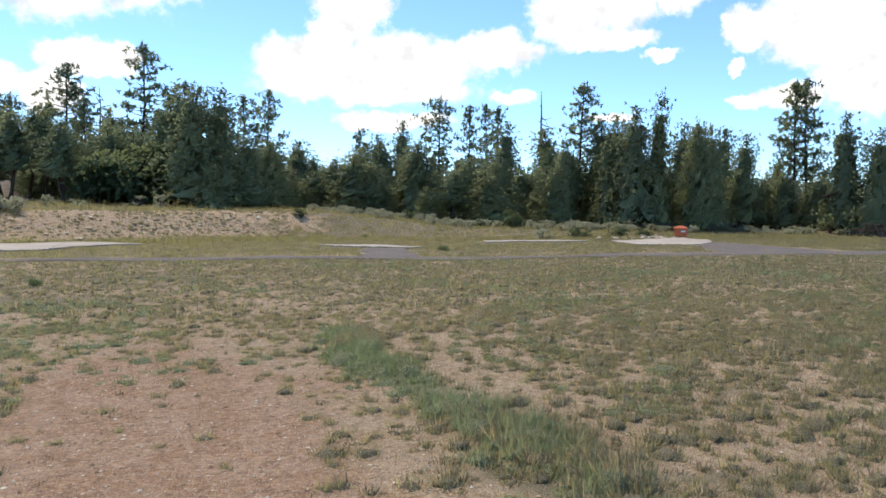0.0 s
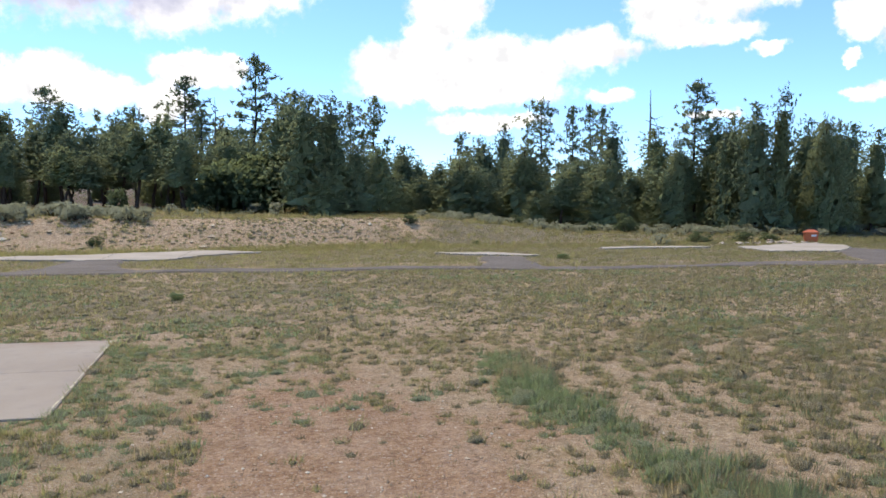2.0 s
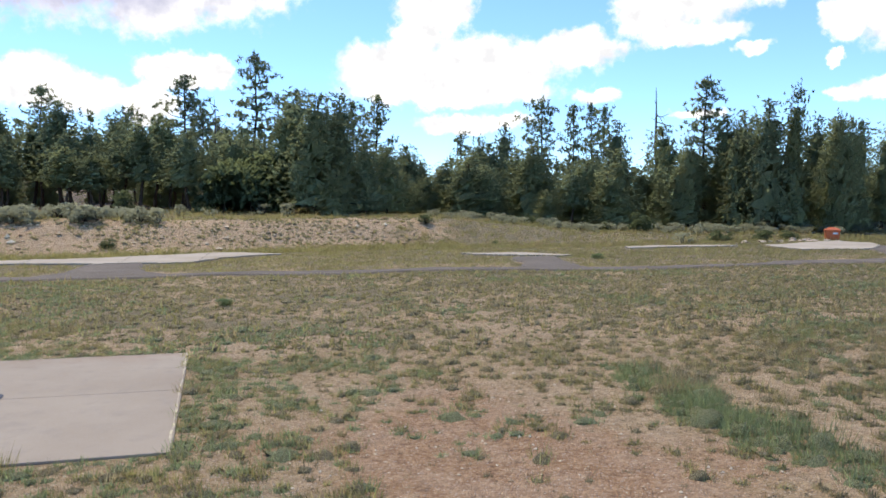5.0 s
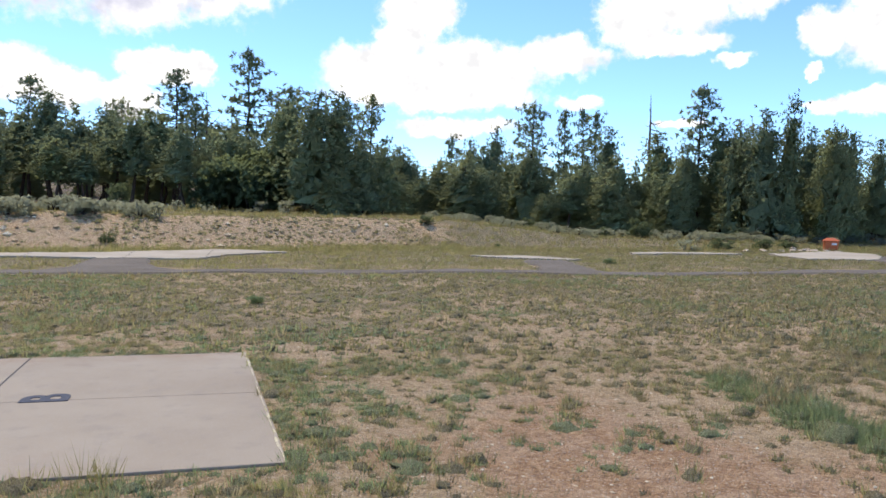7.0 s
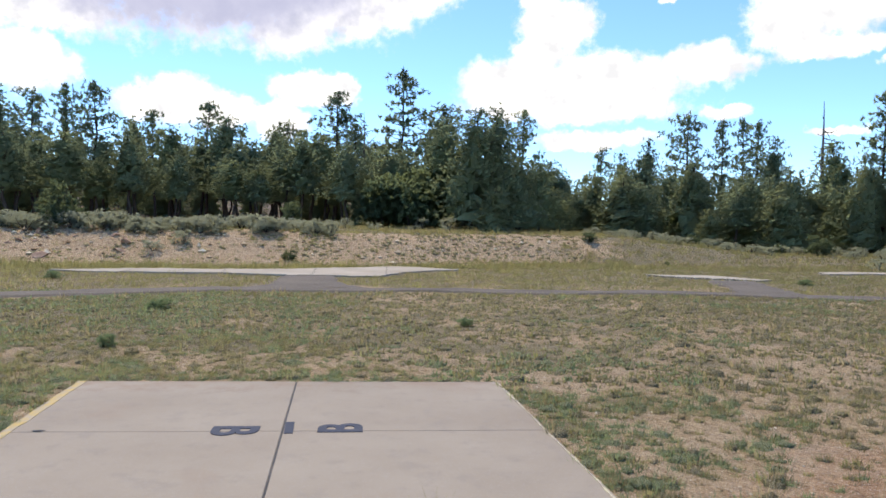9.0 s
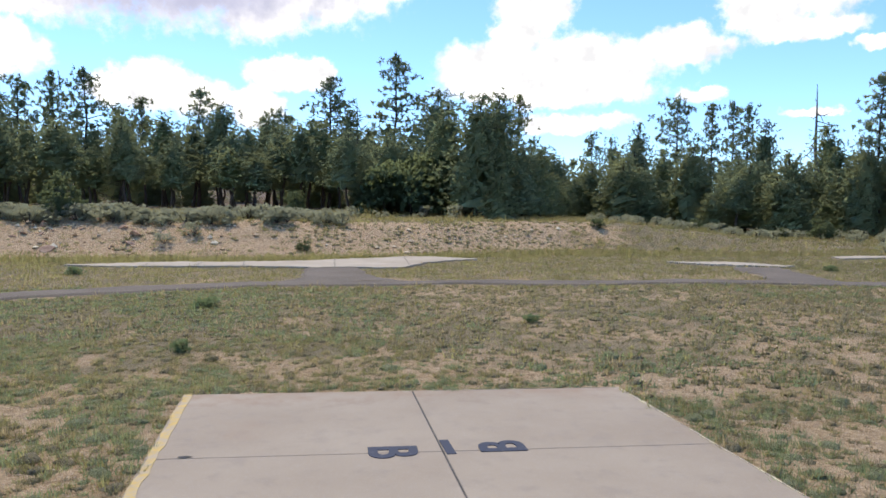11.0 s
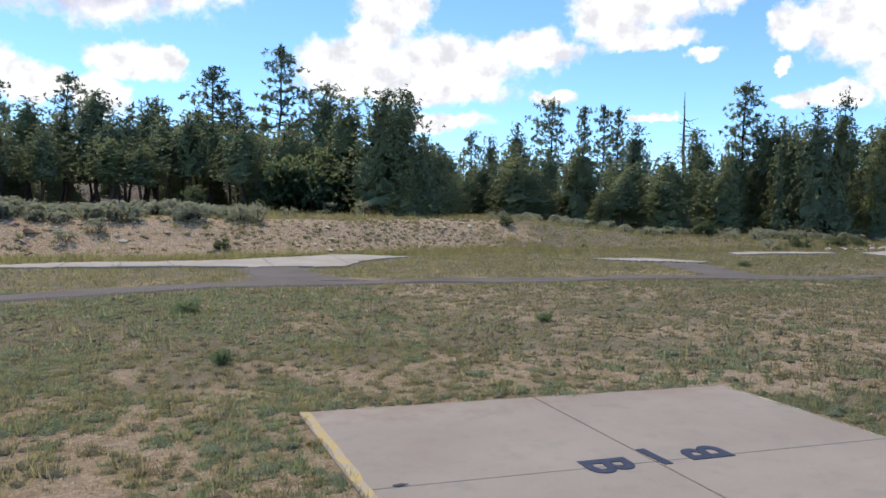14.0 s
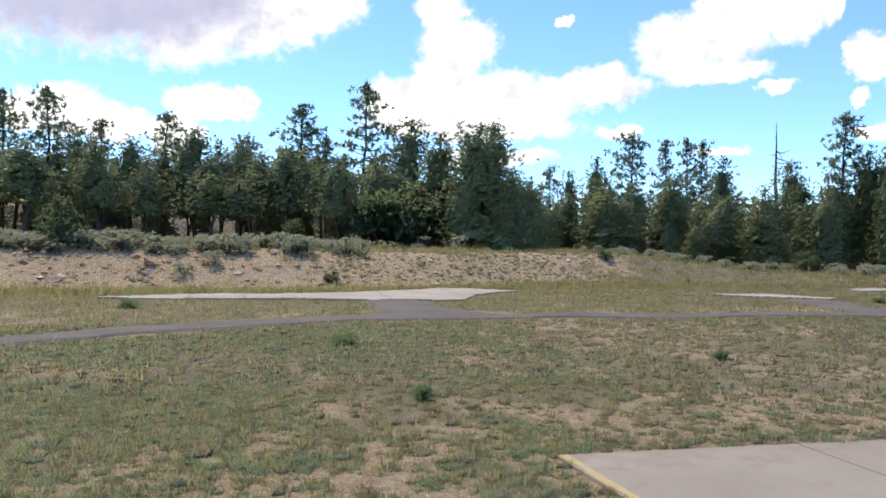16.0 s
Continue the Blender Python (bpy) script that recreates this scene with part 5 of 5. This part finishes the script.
# ---- timber shelter and table at the wood's edge ----
def shelter(x, y, turn):
    ob = thing("picnic_shelter", "dark timber picnic shelter among the pines", "shelter", m=pose(x, y, ground_at(x, y), 0, 0, turn))
    for px_, py_ in ((-1.7, -1.3), (1.7, -1.3), (-1.7, 1.3), (1.7, 1.3)):
        part("post", box(px_ - 0.11, px_ + 0.11, py_ - 0.11, py_ + 0.11, -0.1, 2.2, 0.015), M_TIMBER, ob)
    for py_ in (-1.3, 1.3):
        part("beam", box(-2.1, 2.1, py_ - 0.09, py_ + 0.09, 2.2, 2.42, 0.012), M_TIMBER, ob)
    for sign in (-1, 1):
        bm = box(-2.4, 2.4, -0.02, 1.95, -0.04, 0.04, 0.008)
        bmesh.ops.transform(bm, matrix=Matrix.Translation((0, 0, 3.05)) @ Matrix.Rotation(radians(180 if sign < 0 else 0), 4, "Z") @ Matrix.Rotation(radians(-20), 4, "X"), verts=bm.verts[:])
        part("roof_slope", bm, M_TIMBER, ob)


def picnic_table(x, y, turn):
    ob = thing("picnic_table", "brown timber picnic table with two benches", "table", m=pose(x, y, ground_at(x, y), 0, 0, turn))
    for k in range(5):
        part("top_plank", box(-0.95, 0.95, -0.38 + 0.155 * k, -0.38 + 0.155 * k + 0.145, 0.72, 0.76, 0.006), M_TIMBER, ob)
    for py_ in (-0.75, 0.62):
        part("bench", box(-0.95, 0.95, py_, py_ + 0.26, 0.42, 0.46, 0.006), M_TIMBER, ob)
    for px_ in (-0.65, 0.65):
        part("cross_beam", box(px_ - 0.04, px_ + 0.04, -0.75, 0.88, 0.34, 0.42, 0.006), M_TIMBER, ob)
        for sign in (-1, 1):
            bm = box(px_ - 0.045, px_ + 0.045, -0.05, 0.05, 0, 0.86, 0.006)
            bmesh.ops.transform(bm, matrix=Matrix.Translation((0, 0.6 * sign, -0.03)) @ Matrix.Rotation(radians(28 * sign), 4, "X"), verts=bm.verts[:])
            part("leg", bm, M_TIMBER, ob)


shelter(45.2, 34.6, 35)
picnic_table(41.6, 30.6, 20)


# ---- parked cars behind the sage ----
def parked_car(x, y, turn):
    ob = thing("parked_car", "white parked car half hidden by brush and pines", "car", m=pose(x, y, ground_at(x, y), 0, 0, turn))

    def hull(outline, half, inset):
        bm = bmesh.new()
        sides = [[bm.verts.new((a, sy * (half - inset * max(0, b - 0.9)), b)) for a, b in outline] for sy in (-1, 1)]
        k = len(outline)
        for q in range(k):
            bm.faces.new([sides[0][q], sides[0][(q + 1) % k], sides[1][(q + 1) % k], sides[1][q]])
        bm.faces.new(sides[0][::-1])
        bm.faces.new(sides[1])
        bmesh.ops.recalc_face_normals(bm, faces=bm.faces[:])
        bmesh.ops.bevel(bm, geom=bm.edges[:], offset=0.035, segments=2, affect="EDGES")
        return bm

    part("body", hull([(-2.2, 0.3), (2.15, 0.3), (2.2, 0.65), (2.05, 0.86), (1.0, 0.96), (-1.95, 1.0), (-2.2, 0.9)], 0.88, 0.0), M_WHITE, ob)
    part("cabin", hull([(-1.9, 0.98), (0.95, 0.95), (0.25, 1.5), (-0.2, 1.55), (-1.4, 1.53)], 0.84, 0.25), M_WHITE, ob)
    for sy in (-1, 1):
        part("side_window", box(-1.35, 0.3, sy * 0.80 - 0.04, sy * 0.80 + 0.04, 1.05, 1.38, 0.02), M_GLASS, ob)
    for px_ in (-1.4, 1.4):
        for sy in (-1, 1):
            bm = bmesh.new()
            bmesh.ops.create_cone(bm, cap_ends=True, segments=20, radius1=0.33, radius2=0.33, depth=0.22, matrix=pose(px_, sy * 0.80, 0.33, 90, 0, 0))
            bmesh.ops.bevel(bm, geom=bm.edges[:], offset=0.03, segments=1, affect="EDGES")
            wheel = part("wheel", bm, M_TYRE, ob)
            bm = bmesh.new()
            bmesh.ops.create_cone(bm, cap_ends=True, segments=16, radius1=0.2, radius2=0.17, depth=0.24, matrix=pose(px_, sy * 0.81, 0.33, 90, 0, 0))
            part("rim", bm, M_WHITE, wheel)


parked_car(50.6, 52.5, 160)
parked_car(56.0, 52.0, 150)
